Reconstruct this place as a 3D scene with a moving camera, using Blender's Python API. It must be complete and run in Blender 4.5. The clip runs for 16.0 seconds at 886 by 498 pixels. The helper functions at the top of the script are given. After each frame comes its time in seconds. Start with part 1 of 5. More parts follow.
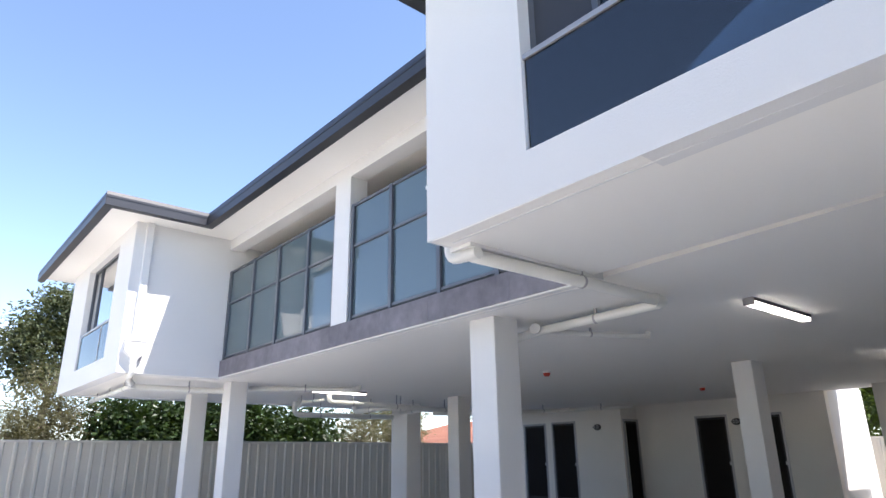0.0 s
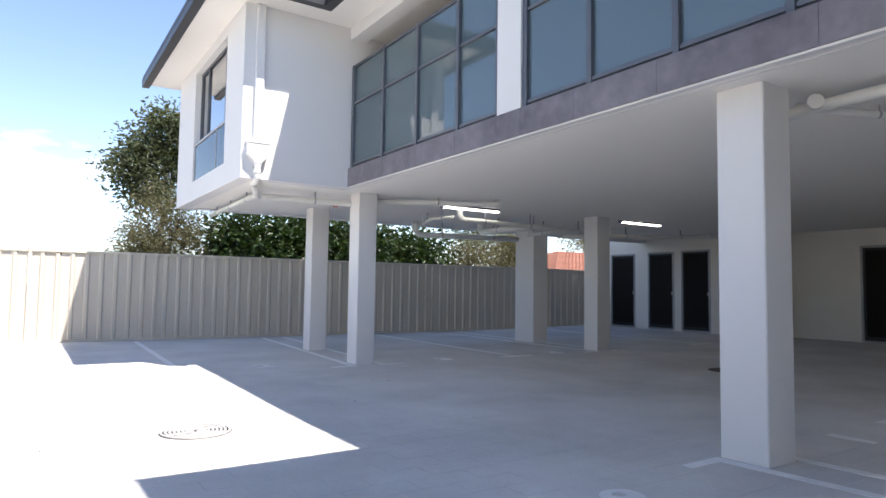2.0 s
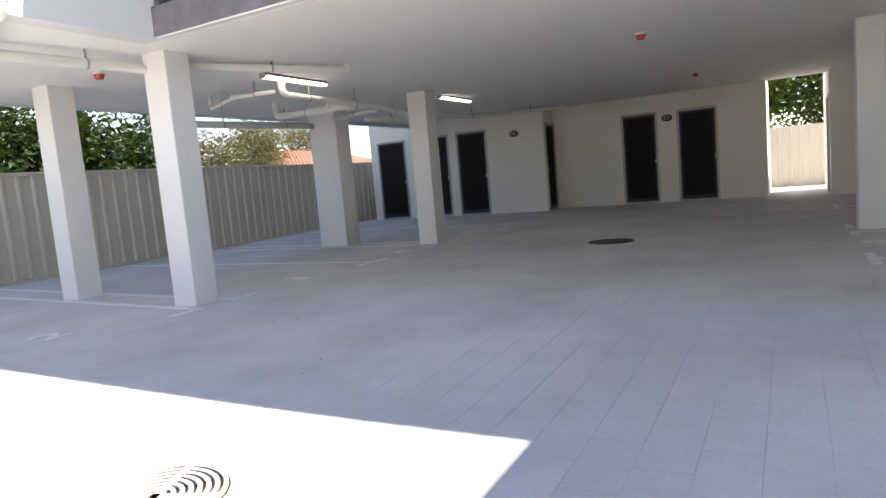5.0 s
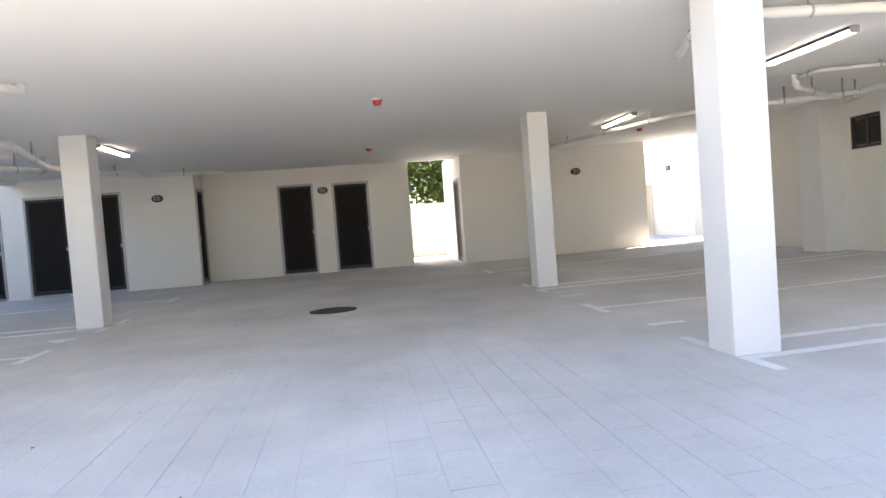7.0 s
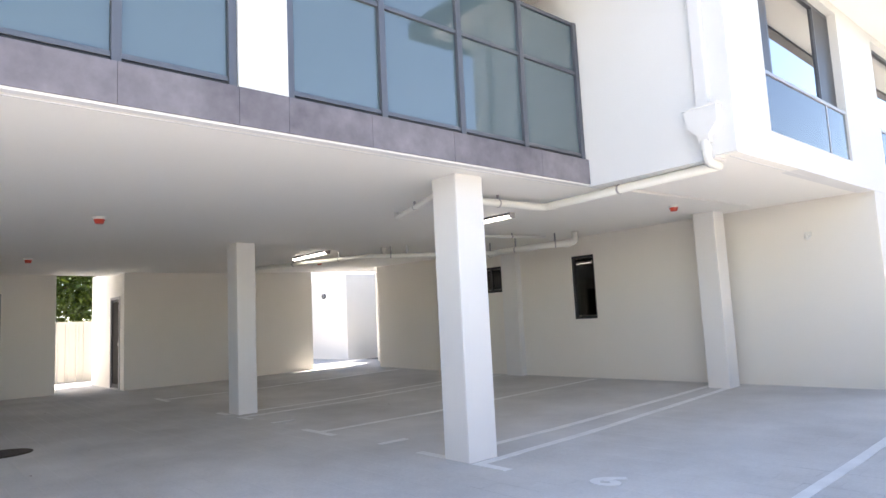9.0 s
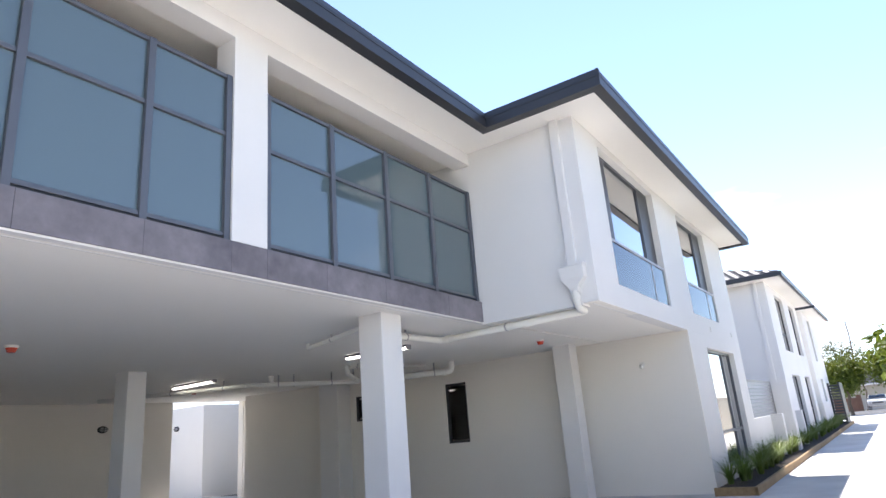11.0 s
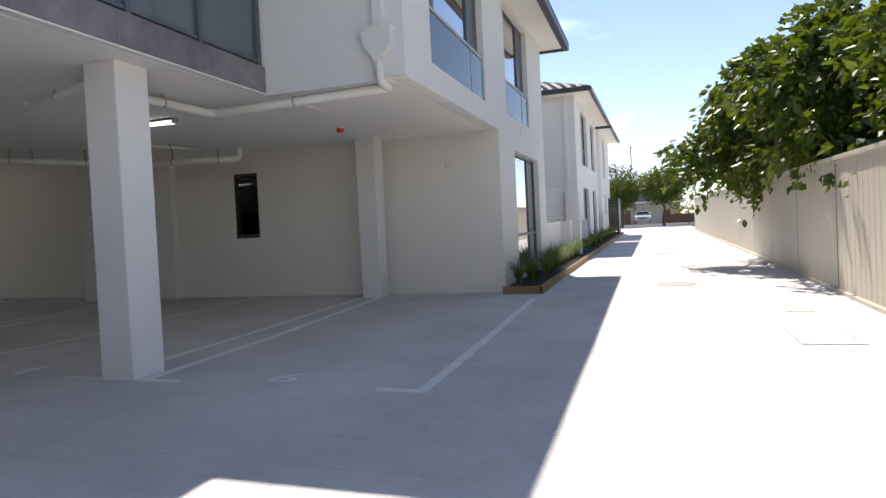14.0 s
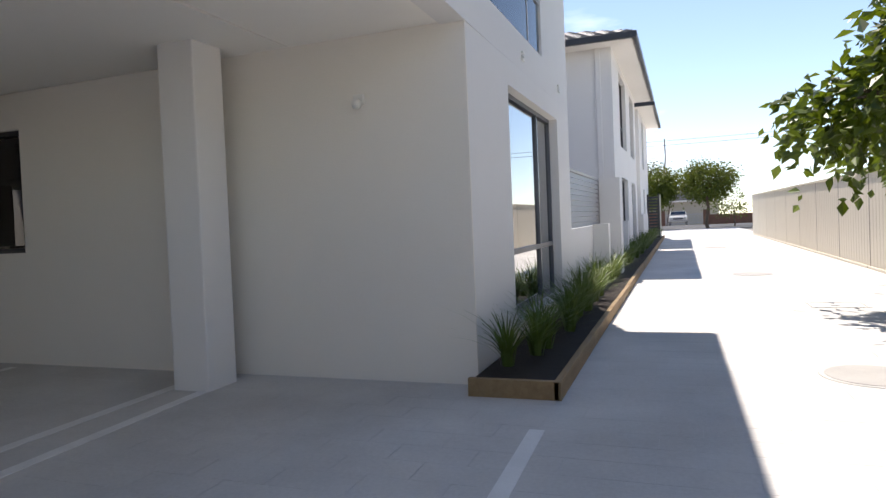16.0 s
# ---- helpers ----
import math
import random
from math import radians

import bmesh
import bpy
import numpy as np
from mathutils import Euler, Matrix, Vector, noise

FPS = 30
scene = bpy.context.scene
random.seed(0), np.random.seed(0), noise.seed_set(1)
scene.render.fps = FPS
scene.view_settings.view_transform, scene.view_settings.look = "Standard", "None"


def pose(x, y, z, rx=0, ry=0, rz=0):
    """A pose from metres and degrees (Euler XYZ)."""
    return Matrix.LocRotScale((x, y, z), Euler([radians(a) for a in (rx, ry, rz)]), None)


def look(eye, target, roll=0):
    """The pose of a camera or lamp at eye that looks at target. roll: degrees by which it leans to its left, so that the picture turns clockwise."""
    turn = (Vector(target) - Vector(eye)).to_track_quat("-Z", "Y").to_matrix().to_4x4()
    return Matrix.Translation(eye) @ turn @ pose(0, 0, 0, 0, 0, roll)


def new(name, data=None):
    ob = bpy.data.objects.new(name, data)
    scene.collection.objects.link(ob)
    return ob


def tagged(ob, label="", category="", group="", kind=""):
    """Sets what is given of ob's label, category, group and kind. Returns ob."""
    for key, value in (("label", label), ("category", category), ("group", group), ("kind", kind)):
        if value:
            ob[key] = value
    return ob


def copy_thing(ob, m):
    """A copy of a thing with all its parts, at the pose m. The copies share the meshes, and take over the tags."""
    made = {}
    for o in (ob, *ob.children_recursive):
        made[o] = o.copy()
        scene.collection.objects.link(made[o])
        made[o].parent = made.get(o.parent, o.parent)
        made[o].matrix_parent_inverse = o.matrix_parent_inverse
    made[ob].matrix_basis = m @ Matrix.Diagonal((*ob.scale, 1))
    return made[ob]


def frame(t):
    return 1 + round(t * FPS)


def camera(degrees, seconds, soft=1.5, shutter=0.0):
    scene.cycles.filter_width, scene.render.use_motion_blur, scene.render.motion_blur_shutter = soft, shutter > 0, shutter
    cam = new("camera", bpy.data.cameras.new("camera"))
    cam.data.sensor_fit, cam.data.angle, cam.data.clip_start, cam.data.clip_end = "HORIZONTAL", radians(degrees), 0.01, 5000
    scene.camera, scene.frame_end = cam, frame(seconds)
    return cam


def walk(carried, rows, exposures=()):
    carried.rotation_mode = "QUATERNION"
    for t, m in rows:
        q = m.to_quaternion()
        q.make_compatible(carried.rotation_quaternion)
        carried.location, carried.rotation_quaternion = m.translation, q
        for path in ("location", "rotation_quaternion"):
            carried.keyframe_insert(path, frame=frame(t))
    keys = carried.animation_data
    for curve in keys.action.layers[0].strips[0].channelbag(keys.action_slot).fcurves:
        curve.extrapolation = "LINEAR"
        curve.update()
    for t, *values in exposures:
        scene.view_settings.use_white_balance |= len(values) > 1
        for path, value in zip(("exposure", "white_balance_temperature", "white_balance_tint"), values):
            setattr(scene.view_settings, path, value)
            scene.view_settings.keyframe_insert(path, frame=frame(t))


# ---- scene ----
CAM_LENS = 69.4
cam = camera(CAM_LENS, 16.0)
# seconds, eye, target, roll
ROWS = [
    (0, 0.618, 0.028, 1.301, 1.848, 1.476, 1.928, -0.84),
    (0.5, 0.648, 0.504, 1.318, 1.781, 2.023, 1.958, -1.9),
    (1, 0.683, 0.942, 1.291, 1.685, 2.568, 1.884, -1.59),
    (1.5, 0.74, 1.474, 1.232, 1.681, 3.194, 1.63, 1.12),
    (2, 0.768, 1.978, 1.167, 1.857, 3.651, 1.292, 0.82),
    (2.5, 0.791, 2.552, 1.121, 1.909, 4.209, 1.062, 0.95),
    (3, 0.693, 3.052, 1.092, 2.025, 4.54, 0.983, -0.08),
    (3.2, 0.667, 3.267, 1.083, 2.095, 4.661, 0.953, -0.67),
    (5.3, 0.491, 5.772, 1.094, 2.295, 6.618, 0.922, -4.63),
    (5.5, 0.555, 6.003, 1.084, 2.404, 6.752, 0.946, -4.14),
    (6, 0.645, 6.527, 1.075, 2.553, 7.109, 0.937, -2.84),
    (6.5, 0.747, 7.035, 1.086, 2.737, 7.2, 0.974, -3.2),
    (7, 0.854, 7.382, 1.078, 2.834, 7.112, 0.999, -4.29),
    (7.5, 0.879, 7.759, 1.119, 2.748, 7.05, 1.063, -3.12),
    (8, 0.776, 8.065, 1.187, 2.533, 7.11, 1.181, -0.24),
    (8.5, 0.656, 8.441, 1.25, 2.294, 7.297, 1.36, -0.1),
    (9, 0.662, 8.802, 1.277, 2.157, 7.492, 1.499, -2.83),
    (9.2, 0.649, 8.938, 1.271, 2.125, 7.626, 1.585, -2.28),
    (11.3, 0.485, 10.43, 1.165, 1.49, 8.78, 1.735, -3.3),
    (11.5, 0.476, 10.554, 1.134, 1.457, 8.884, 1.632, -1.6),
    (12, 0.457, 10.711, 1.128, 1.279, 8.893, 1.269, -3.2),
    (12.5, 0.424, 10.96, 1.118, 1.077, 9.071, 1.184, -4.9),
    (13, 0.402, 11.1, 1.112, 0.987, 9.188, 1.128, -3.27),
    (13.1, 0.408, 11.071, 1.110, 0.991, 9.158, 1.120, -3.03),
    (13.2, 0.424, 10.985, 1.104, 1.005, 9.071, 1.109, -2.92),
    (13.3, 0.452, 10.841, 1.093, 1.031, 8.927, 1.093, -2.81),
    (13.4, 0.490, 10.639, 1.079, 1.070, 8.725, 1.073, -2.72),
    (13.5, 0.540, 10.380, 1.060, 1.123, 8.467, 1.048, -2.67),
    (13.6, 0.602, 10.100, 1.066, 1.191, 8.189, 1.047, -2.66),
    (13.7, 0.664, 9.820, 1.072, 1.263, 7.912, 1.044, -2.70),
    (13.8, 0.726, 9.540, 1.078, 1.336, 7.636, 1.041, -2.76),
    (13.9, 0.788, 9.260, 1.084, 1.410, 7.360, 1.040, -2.80),
    (14.0, 0.850, 8.980, 1.090, 1.485, 7.084, 1.041, -2.79),
    (14.1, 0.908, 8.690, 1.104, 1.558, 6.799, 1.056, -2.73),
    (14.2, 0.966, 8.400, 1.118, 1.633, 6.515, 1.074, -2.62),
    (14.3, 1.024, 8.110, 1.132, 1.709, 6.231, 1.094, -2.49),
    (14.4, 1.082, 7.820, 1.146, 1.781, 5.947, 1.113, -2.38),
    (14.5, 1.140, 7.530, 1.160, 1.849, 5.660, 1.128, -2.29),
    (14.6, 1.190, 7.238, 1.174, 1.901, 5.369, 1.139, -2.24),
    (14.7, 1.240, 6.946, 1.188, 1.948, 5.076, 1.147, -2.20),
    (14.8, 1.290, 6.654, 1.202, 1.993, 4.782, 1.154, -2.18),
    (14.9, 1.340, 6.362, 1.216, 2.038, 4.489, 1.161, -2.17),
    (15.0, 1.390, 6.070, 1.230, 2.086, 4.196, 1.172, -2.18),
    (15.1, 1.430, 5.778, 1.234, 2.130, 3.905, 1.175, -2.22),
    (15.2, 1.470, 5.486, 1.238, 2.176, 3.616, 1.181, -2.29),
    (15.3, 1.510, 5.194, 1.242, 2.223, 3.326, 1.188, -2.37),
    (15.4, 1.550, 4.902, 1.246, 2.268, 3.036, 1.195, -2.45),
    (15.5, 1.590, 4.610, 1.250, 2.311, 2.745, 1.201, -2.49),
    (15.6, 1.630, 4.328, 1.240, 2.350, 2.463, 1.191, -2.49),
    (15.7, 1.670, 4.046, 1.230, 2.387, 2.180, 1.182, -2.47),
    (15.8, 1.710, 3.764, 1.220, 2.423, 1.896, 1.171, -2.44),
    (15.9, 1.750, 3.482, 1.210, 2.458, 1.612, 1.161, -2.40),
    (16.0, 1.790, 3.200, 1.200, 2.494, 1.328, 1.151, -2.37),
]
walk(cam, [(t, look((x, y, z), (a, b, c), r)) for t, x, y, z, a, b, c, r in ROWS],
     exposures=[(0.0, 1.42, 6450, 15), (1.5, 1.1, 6450, 15), (3.0, 1.25, 7000, 15), (5.5, 1.9, 7300, 15), (7.0, 2.62, 7350, 15), (8.5, 2.2, 7250, 15), (9.2, 2.08, 7050, 15), (11.5, 1.25, 6550, 15), (12.5, 0.98, 6700, 15), (13.5, 0.76, 6950, 15), (14.0, 0.62, 6950, 15), (14.5, 0.42, 6850, 15), (15.0, 0.6, 6850, 15), (15.5, 0.68, 6850, 15), (16.0, 0.66, 6950, 15)])

# ---- light ----
SUN_TO = Vector((0.212, -0.525, 1.0)).normalized()
world = bpy.data.worlds.new("sky")
scene.world = world
world.use_nodes = True
wn, wl = world.node_tree.nodes, world.node_tree.links
bg = wn["Background"]
sky = wn.new("ShaderNodeTexSky")
sky.sky_type, sky.sun_disc = 'NISHITA', False
sky.sun_elevation, sky.sun_rotation = math.asin(SUN_TO.z), math.atan2(SUN_TO.x, SUN_TO.y)
sky.altitude = 1200
sky.air_density, sky.dust_density, sky.ozone_density = 0.95, 0.0, 0.0
geo = wn.new("ShaderNodeTexCoord")
cmap = wn.new("ShaderNodeMapping")
cmap.inputs["Scale"].default_value = (1.6, 1.6, 7.0)
cnoise = wn.new("ShaderNodeTexNoise")
cnoise.inputs["Scale"].default_value, cnoise.inputs["Detail"].default_value = 1.5, 6
cramp = wn.new("ShaderNodeValToRGB")
cramp.color_ramp.elements[0].position, cramp.color_ramp.elements[1].position = 0.58, 0.74
cmix = wn.new("ShaderNodeMixRGB")
cmix.inputs[2].default_value = (12, 12.3, 13, 1)
cmul = wn.new("ShaderNodeMath")
cmul.operation = 'MULTIPLY'
cmul.inputs[1].default_value = 0.6
wl.new(geo.outputs["Generated"], cmap.inputs[0])
wl.new(cmap.outputs[0], cnoise.inputs["Vector"])
wl.new(cnoise.outputs[0], cramp.inputs[0])
csep = wn.new("ShaderNodeSeparateXYZ")
chigh = wn.new("ShaderNodeMapRange")
chigh.inputs[1].default_value, chigh.inputs[2].default_value = 0.26, 0.36
chigh.inputs[3].default_value, chigh.inputs[4].default_value = 1.0, 0.0
clow = wn.new("ShaderNodeMath")
clow.operation = 'MULTIPLY'
wl.new(geo.outputs["Generated"], csep.inputs[0])
wl.new(csep.outputs["Z"], chigh.inputs[0])
wl.new(chigh.outputs[0], clow.inputs[0])
wl.new(cramp.outputs[0], clow.inputs[1])
wl.new(clow.outputs[0], cmul.inputs[0])
wl.new(cmul.outputs[0], cmix.inputs[0])
wl.new(sky.outputs[0], cmix.inputs[1])
wl.new(cmix.outputs[0], bg.inputs[0])
bg.inputs[1].default_value = 0.142
sun = new("sun", bpy.data.lights.new("sun", 'SUN'))
sun.data.energy, sun.data.angle, sun.data.color = 5.0, radians(0.53), (1.0, 0.96, 0.9)
sun.matrix_world = look(SUN_TO * 50, (0, 0, 0))

# ---- materials ----
def tex_noise(nt, scale, detail=5, rough=0.55, vec=None):
    n = nt.nodes.new("ShaderNodeTexNoise")
    n.inputs["Scale"].default_value, n.inputs["Detail"].default_value = scale, detail
    n.inputs["Roughness"].default_value = rough
    nt.links.new(vec, n.inputs["Vector"])
    return n.outputs[0]


def material(name, colour, colour2=None, rough=0.6, metal=0.0, coarse=0.7, fine=40.0, bump=0.15, amount=0.6, vary=0.0, spec=0.5, stretch=(1, 1, 1)):
    """Two colours mixed by stains (coarse) and grain (fine), with a fine relief; vary: difference from piece to piece."""
    m = bpy.data.materials.new(name)
    m.use_nodes = True
    nt = m.node_tree
    b = nt.nodes["Principled BSDF"]
    tc = nt.nodes.new("ShaderNodeNewGeometry")
    mp = nt.nodes.new("ShaderNodeMapping")
    mp.inputs["Scale"].default_value = stretch
    nt.links.new(tc.outputs["Position"], mp.inputs[0])
    v = mp.outputs[0]
    big, small = tex_noise(nt, coarse, 6, 0.6, v), tex_noise(nt, fine, 4, 0.6, v)
    add = nt.nodes.new("ShaderNodeMath")
    add.operation = 'MULTIPLY_ADD'
    nt.links.new(small, add.inputs[0])
    add.inputs[1].default_value = 0.35
    nt.links.new(big, add.inputs[2])
    ramp = nt.nodes.new("ShaderNodeMapRange")
    ramp.inputs[1].default_value, ramp.inputs[2].default_value = 0.42, 0.92
    ramp.inputs[3].default_value, ramp.inputs[4].default_value = 0, amount
    nt.links.new(add.outputs[0], ramp.inputs[0])
    mix = nt.nodes.new("ShaderNodeMixRGB")
    mix.inputs[1].default_value = (*colour, 1)
    mix.inputs[2].default_value = (*(colour2 or [c * 0.8 for c in colour]), 1)
    nt.links.new(ramp.outputs[0], mix.inputs[0])
    out = mix.outputs[0]
    if vary:
        info = nt.nodes.new("ShaderNodeObjectInfo")
        isl = nt.nodes.new("ShaderNodeNewGeometry")
        rnd = nt.nodes.new("ShaderNodeMath")
        nt.links.new(info.outputs["Random"], rnd.inputs[0])
        nt.links.new(isl.outputs["Random Per Island"], rnd.inputs[1])
        fr = nt.nodes.new("ShaderNodeMath")
        fr.operation = 'FRACT'
        nt.links.new(rnd.outputs[0], fr.inputs[0])
        mr = nt.nodes.new("ShaderNodeMapRange")
        mr.inputs[3].default_value, mr.inputs[4].default_value = 1 - vary, 1 + vary
        nt.links.new(fr.outputs[0], mr.inputs[0])
        hsv = nt.nodes.new("ShaderNodeHueSaturation")
        nt.links.new(mr.outputs[0], hsv.inputs["Value"])
        nt.links.new(out, hsv.inputs["Color"])
        out = hsv.outputs[0]
    nt.links.new(out, b.inputs["Base Color"])
    b.inputs["Roughness"].default_value, b.inputs["Metallic"].default_value = rough, metal
    b.inputs["Specular IOR Level"].default_value = spec
    if bump:
        bp = nt.nodes.new("ShaderNodeBump")
        bp.inputs["Strength"].default_value, bp.inputs["Distance"].default_value = bump, 0.01
        nt.links.new(small, bp.inputs["Height"])
        nt.links.new(bp.outputs[0], b.inputs["Normal"])
    return m


def leaf_material(name, colour, colour2, shine=0.35, coarse=1.2):
    m = material(name, colour, colour2, rough=0.45, coarse=coarse, fine=9, bump=0, amount=1.0, vary=0.35, spec=shine)
    nt = m.node_tree
    b = nt.nodes["Principled BSDF"]
    tr = nt.nodes.new("ShaderNodeBsdfTranslucent")
    tr.inputs[0].default_value = (colour2[0] * 1.5, colour2[1] * 1.4, colour2[2] * 0.6, 1)
    mx = nt.nodes.new("ShaderNodeMixShader")
    mx.inputs[0].default_value = 0.25
    nt.links.new(b.outputs[0], mx.inputs[1])
    nt.links.new(tr.outputs[0], mx.inputs[2])
    nt.links.new(mx.outputs[0], nt.nodes["Material Output"].inputs[0])
    return m


def glass_material(name, tint, mirror, rough=0.01, body=None, body_share=0.0, ior=1.5):
    """A pane: tinted see-through, with a share of mirror and, where frosted, of a milky body."""
    m = bpy.data.materials.new(name)
    m.use_nodes = True
    nt = m.node_tree
    nt.nodes.remove(nt.nodes["Principled BSDF"])
    tr, gl = nt.nodes.new("ShaderNodeBsdfTransparent"), nt.nodes.new("ShaderNodeBsdfGlossy")
    tr.inputs[0].default_value = (*tint, 1)
    gl.inputs["Roughness"].default_value = rough
    mr = nt.nodes.new("ShaderNodeMapRange")
    mr.inputs[3].default_value, mr.inputs[4].default_value = mirror, 1.0
    if ior:
        fr = nt.nodes.new("ShaderNodeFresnel")
        fr.inputs[0].default_value = ior
    else:
        fr = nt.nodes.new("ShaderNodeLayerWeight")
        fr.inputs[0].default_value = 0.5
        mr.inputs[1].default_value, mr.inputs[2].default_value, mr.inputs[4].default_value = 0.38, 0.78, 0.8
    nt.links.new(fr.outputs["Facing" if not ior else 0], mr.inputs[0])
    mx = nt.nodes.new("ShaderNodeMixShader")
    first = tr.outputs[0]
    if body:
        df = nt.nodes.new("ShaderNodeBsdfDiffuse")
        df.inputs[0].default_value = (*body, 1)
        m2 = nt.nodes.new("ShaderNodeMixShader")
        m2.inputs[0].default_value = body_share
        nt.links.new(tr.outputs[0], m2.inputs[1])
        nt.links.new(df.outputs[0], m2.inputs[2])
        first = m2.outputs[0]
    nt.links.new(mr.outputs[0], mx.inputs[0])
    nt.links.new(first, mx.inputs[1])
    nt.links.new(gl.outputs[0], mx.inputs[2])
    nt.links.new(mx.outputs[0], nt.nodes["Material Output"].inputs[0])
    return m


def lamp_material(name, colour, strength):
    m = bpy.data.materials.new(name)
    m.use_nodes = True
    b = m.node_tree.nodes["Principled BSDF"]
    b.inputs["Base Color"].default_value = (0.8, 0.8, 0.8, 1)
    b.inputs["Emission Color"].default_value = (*colour, 1)
    b.inputs["Emission Strength"].default_value = strength
    return m


WHITE = material("white_render", (0.78, 0.77, 0.755), (0.71, 0.70, 0.68), rough=0.85, coarse=0.5, fine=90, bump=0.25, spec=0.2)
WARM = material("warm_white_render", (0.82, 0.785, 0.725), (0.76, 0.725, 0.66), rough=0.85, coarse=0.5, fine=90, bump=0.25, spec=0.2)
CEIL = material("white_soffit_paint", (0.91, 0.885, 0.835), (0.88, 0.85, 0.795), rough=0.9, coarse=0.4, fine=30, bump=0.05, spec=0.15)
PAVE = material("grey_paver", (0.66, 0.65, 0.63), (0.46, 0.45, 0.435), rough=0.88, coarse=0.75, fine=45, bump=0.25, amount=1.0, vary=0.008, spec=0.25)
# Yard paving darkened below its true tone so less light bounces up.
YARD = material("yard_low_bounce", (0.20, 0.195, 0.18), (0.16, 0.155, 0.145), rough=0.9, coarse=0.7, fine=50, bump=0.2, spec=0.2)
JOINT = material("sand_joint", (0.61, 0.60, 0.58), (0.48, 0.47, 0.455), rough=0.95, coarse=2, fine=120, bump=0.3, spec=0.1)
EARTH = material("pale_ground", (0.33, 0.31, 0.28), (0.25, 0.23, 0.2), rough=0.95, coarse=0.2, fine=20, bump=0.3, spec=0.1)
PAINT = material("line_paint", (0.82, 0.82, 0.81), (0.6, 0.6, 0.59), rough=0.7, coarse=3, fine=70, bump=0.1, amount=0.7)
FENCE = material("cream_steel", (0.55, 0.50, 0.415), (0.48, 0.435, 0.36), rough=0.5, coarse=0.6, fine=25, bump=0.02, amount=0.5)
# Slightly paler cream for the rear fence.
FENCE_REAR = material("rear_cream_steel", (0.57, 0.52, 0.435), (0.49, 0.445, 0.365), rough=0.5, coarse=0.6, fine=25, bump=0.02, amount=0.6)
# Near-black post colour carries the shadow lines between the drive fence panels.
PANEL_SHADE = material("panel_gap_shade", (0.06, 0.048, 0.036), (0.04, 0.032, 0.025), rough=0.6, coarse=1, fine=40, bump=0.05)
DARK = material("charcoal_metal", (0.030, 0.031, 0.036), (0.04, 0.04, 0.045), rough=0.4, coarse=1, fine=30, bump=0.02)
ALU = material("grey_aluminium", (0.12, 0.13, 0.15), (0.10, 0.105, 0.12), rough=0.4, metal=0.3, coarse=2, fine=60, bump=0.02)
SILVER = material("silver_frame", (0.42, 0.41, 0.42), (0.34, 0.33, 0.34), rough=0.45, metal=0.4, coarse=2, fine=60, bump=0.02)
GREY = material("purple_grey_cladding", (0.25, 0.232, 0.255), (0.115, 0.105, 0.12), rough=0.7, coarse=2.0, fine=9, bump=0.1, amount=1.0, vary=0.04)
PVC = material("white_pipe", (0.78, 0.77, 0.73), (0.7, 0.69, 0.64), rough=0.45, coarse=2, fine=50, bump=0.02)
DOORM = material("dark_screen_mesh", (0.014, 0.011, 0.010), (0.02, 0.016, 0.014), rough=0.7, coarse=3, fine=250, bump=0.1, spec=0.15)
BLACK = material("black_metal", (0.012, 0.012, 0.013), (0.02, 0.02, 0.02), rough=0.45, coarse=2, fine=60, bump=0.02)
RED = material("red_plastic", (0.55, 0.05, 0.02), (0.45, 0.04, 0.02), rough=0.35, coarse=3, fine=60, bump=0)
IRON = material("cast_iron", (0.07, 0.06, 0.055), (0.12, 0.08, 0.06), rough=0.7, metal=0.4, coarse=6, fine=90, bump=0.4)
TIMBER = material("treated_pine", (0.36, 0.25, 0.13), (0.24, 0.15, 0.07), rough=0.75, coarse=3, fine=60, bump=0.3, amount=0.9, vary=0.15, stretch=(6, 1, 6))
SOIL = material("dark_mulch", (0.035, 0.024, 0.018), (0.02, 0.014, 0.01), rough=0.95, coarse=6, fine=40, bump=1.0, amount=1.0)
BARK = material("bark", (0.14, 0.10, 0.075), (0.08, 0.06, 0.045), rough=0.9, coarse=5, fine=40, bump=0.6, amount=0.9)
TILE = material("grey_roof_tile", (0.20, 0.195, 0.20), (0.13, 0.125, 0.13), rough=0.65, coarse=2, fine=60, bump=0.2, amount=0.8, vary=0.1)
ORANGE = material("terracotta_tile", (0.34, 0.15, 0.095), (0.24, 0.11, 0.07), rough=0.75, coarse=2, fine=50, bump=0.2, amount=0.8, vary=0.1)
BRICK = material("red_brick", (0.20, 0.10, 0.065), (0.13, 0.065, 0.045), rough=0.85, coarse=3, fine=50, bump=0.3, vary=0.15)
BEIGE = material("beige_wall", (0.45, 0.40, 0.33), (0.38, 0.34, 0.28), rough=0.85, coarse=0.6, fine=40, bump=0.1)
CARW = material("white_car_paint", (0.78, 0.77, 0.74), (0.74, 0.73, 0.7), rough=0.25, coarse=1, fine=20, bump=0)
RUBBER = material("rubber", (0.015, 0.015, 0.015), (0.025, 0.025, 0.025), rough=0.8, coarse=5, fine=60, bump=0.1)
ASPHALT = material("asphalt", (0.055, 0.055, 0.056), (0.04, 0.04, 0.042), rough=0.9, coarse=0.6, fine=80, bump=0.4)
# Grey stands in for the dimness of rooms behind the windows.
ROOM = material("painted_dim_room", (0.30, 0.29, 0.28), (0.26, 0.25, 0.24), rough=0.9, coarse=0.5, fine=20, bump=0)
LOUVRE = material("grey_louvre", (0.36, 0.35, 0.34), (0.30, 0.29, 0.28), rough=0.5, metal=0.2, coarse=2, fine=40, bump=0.03)
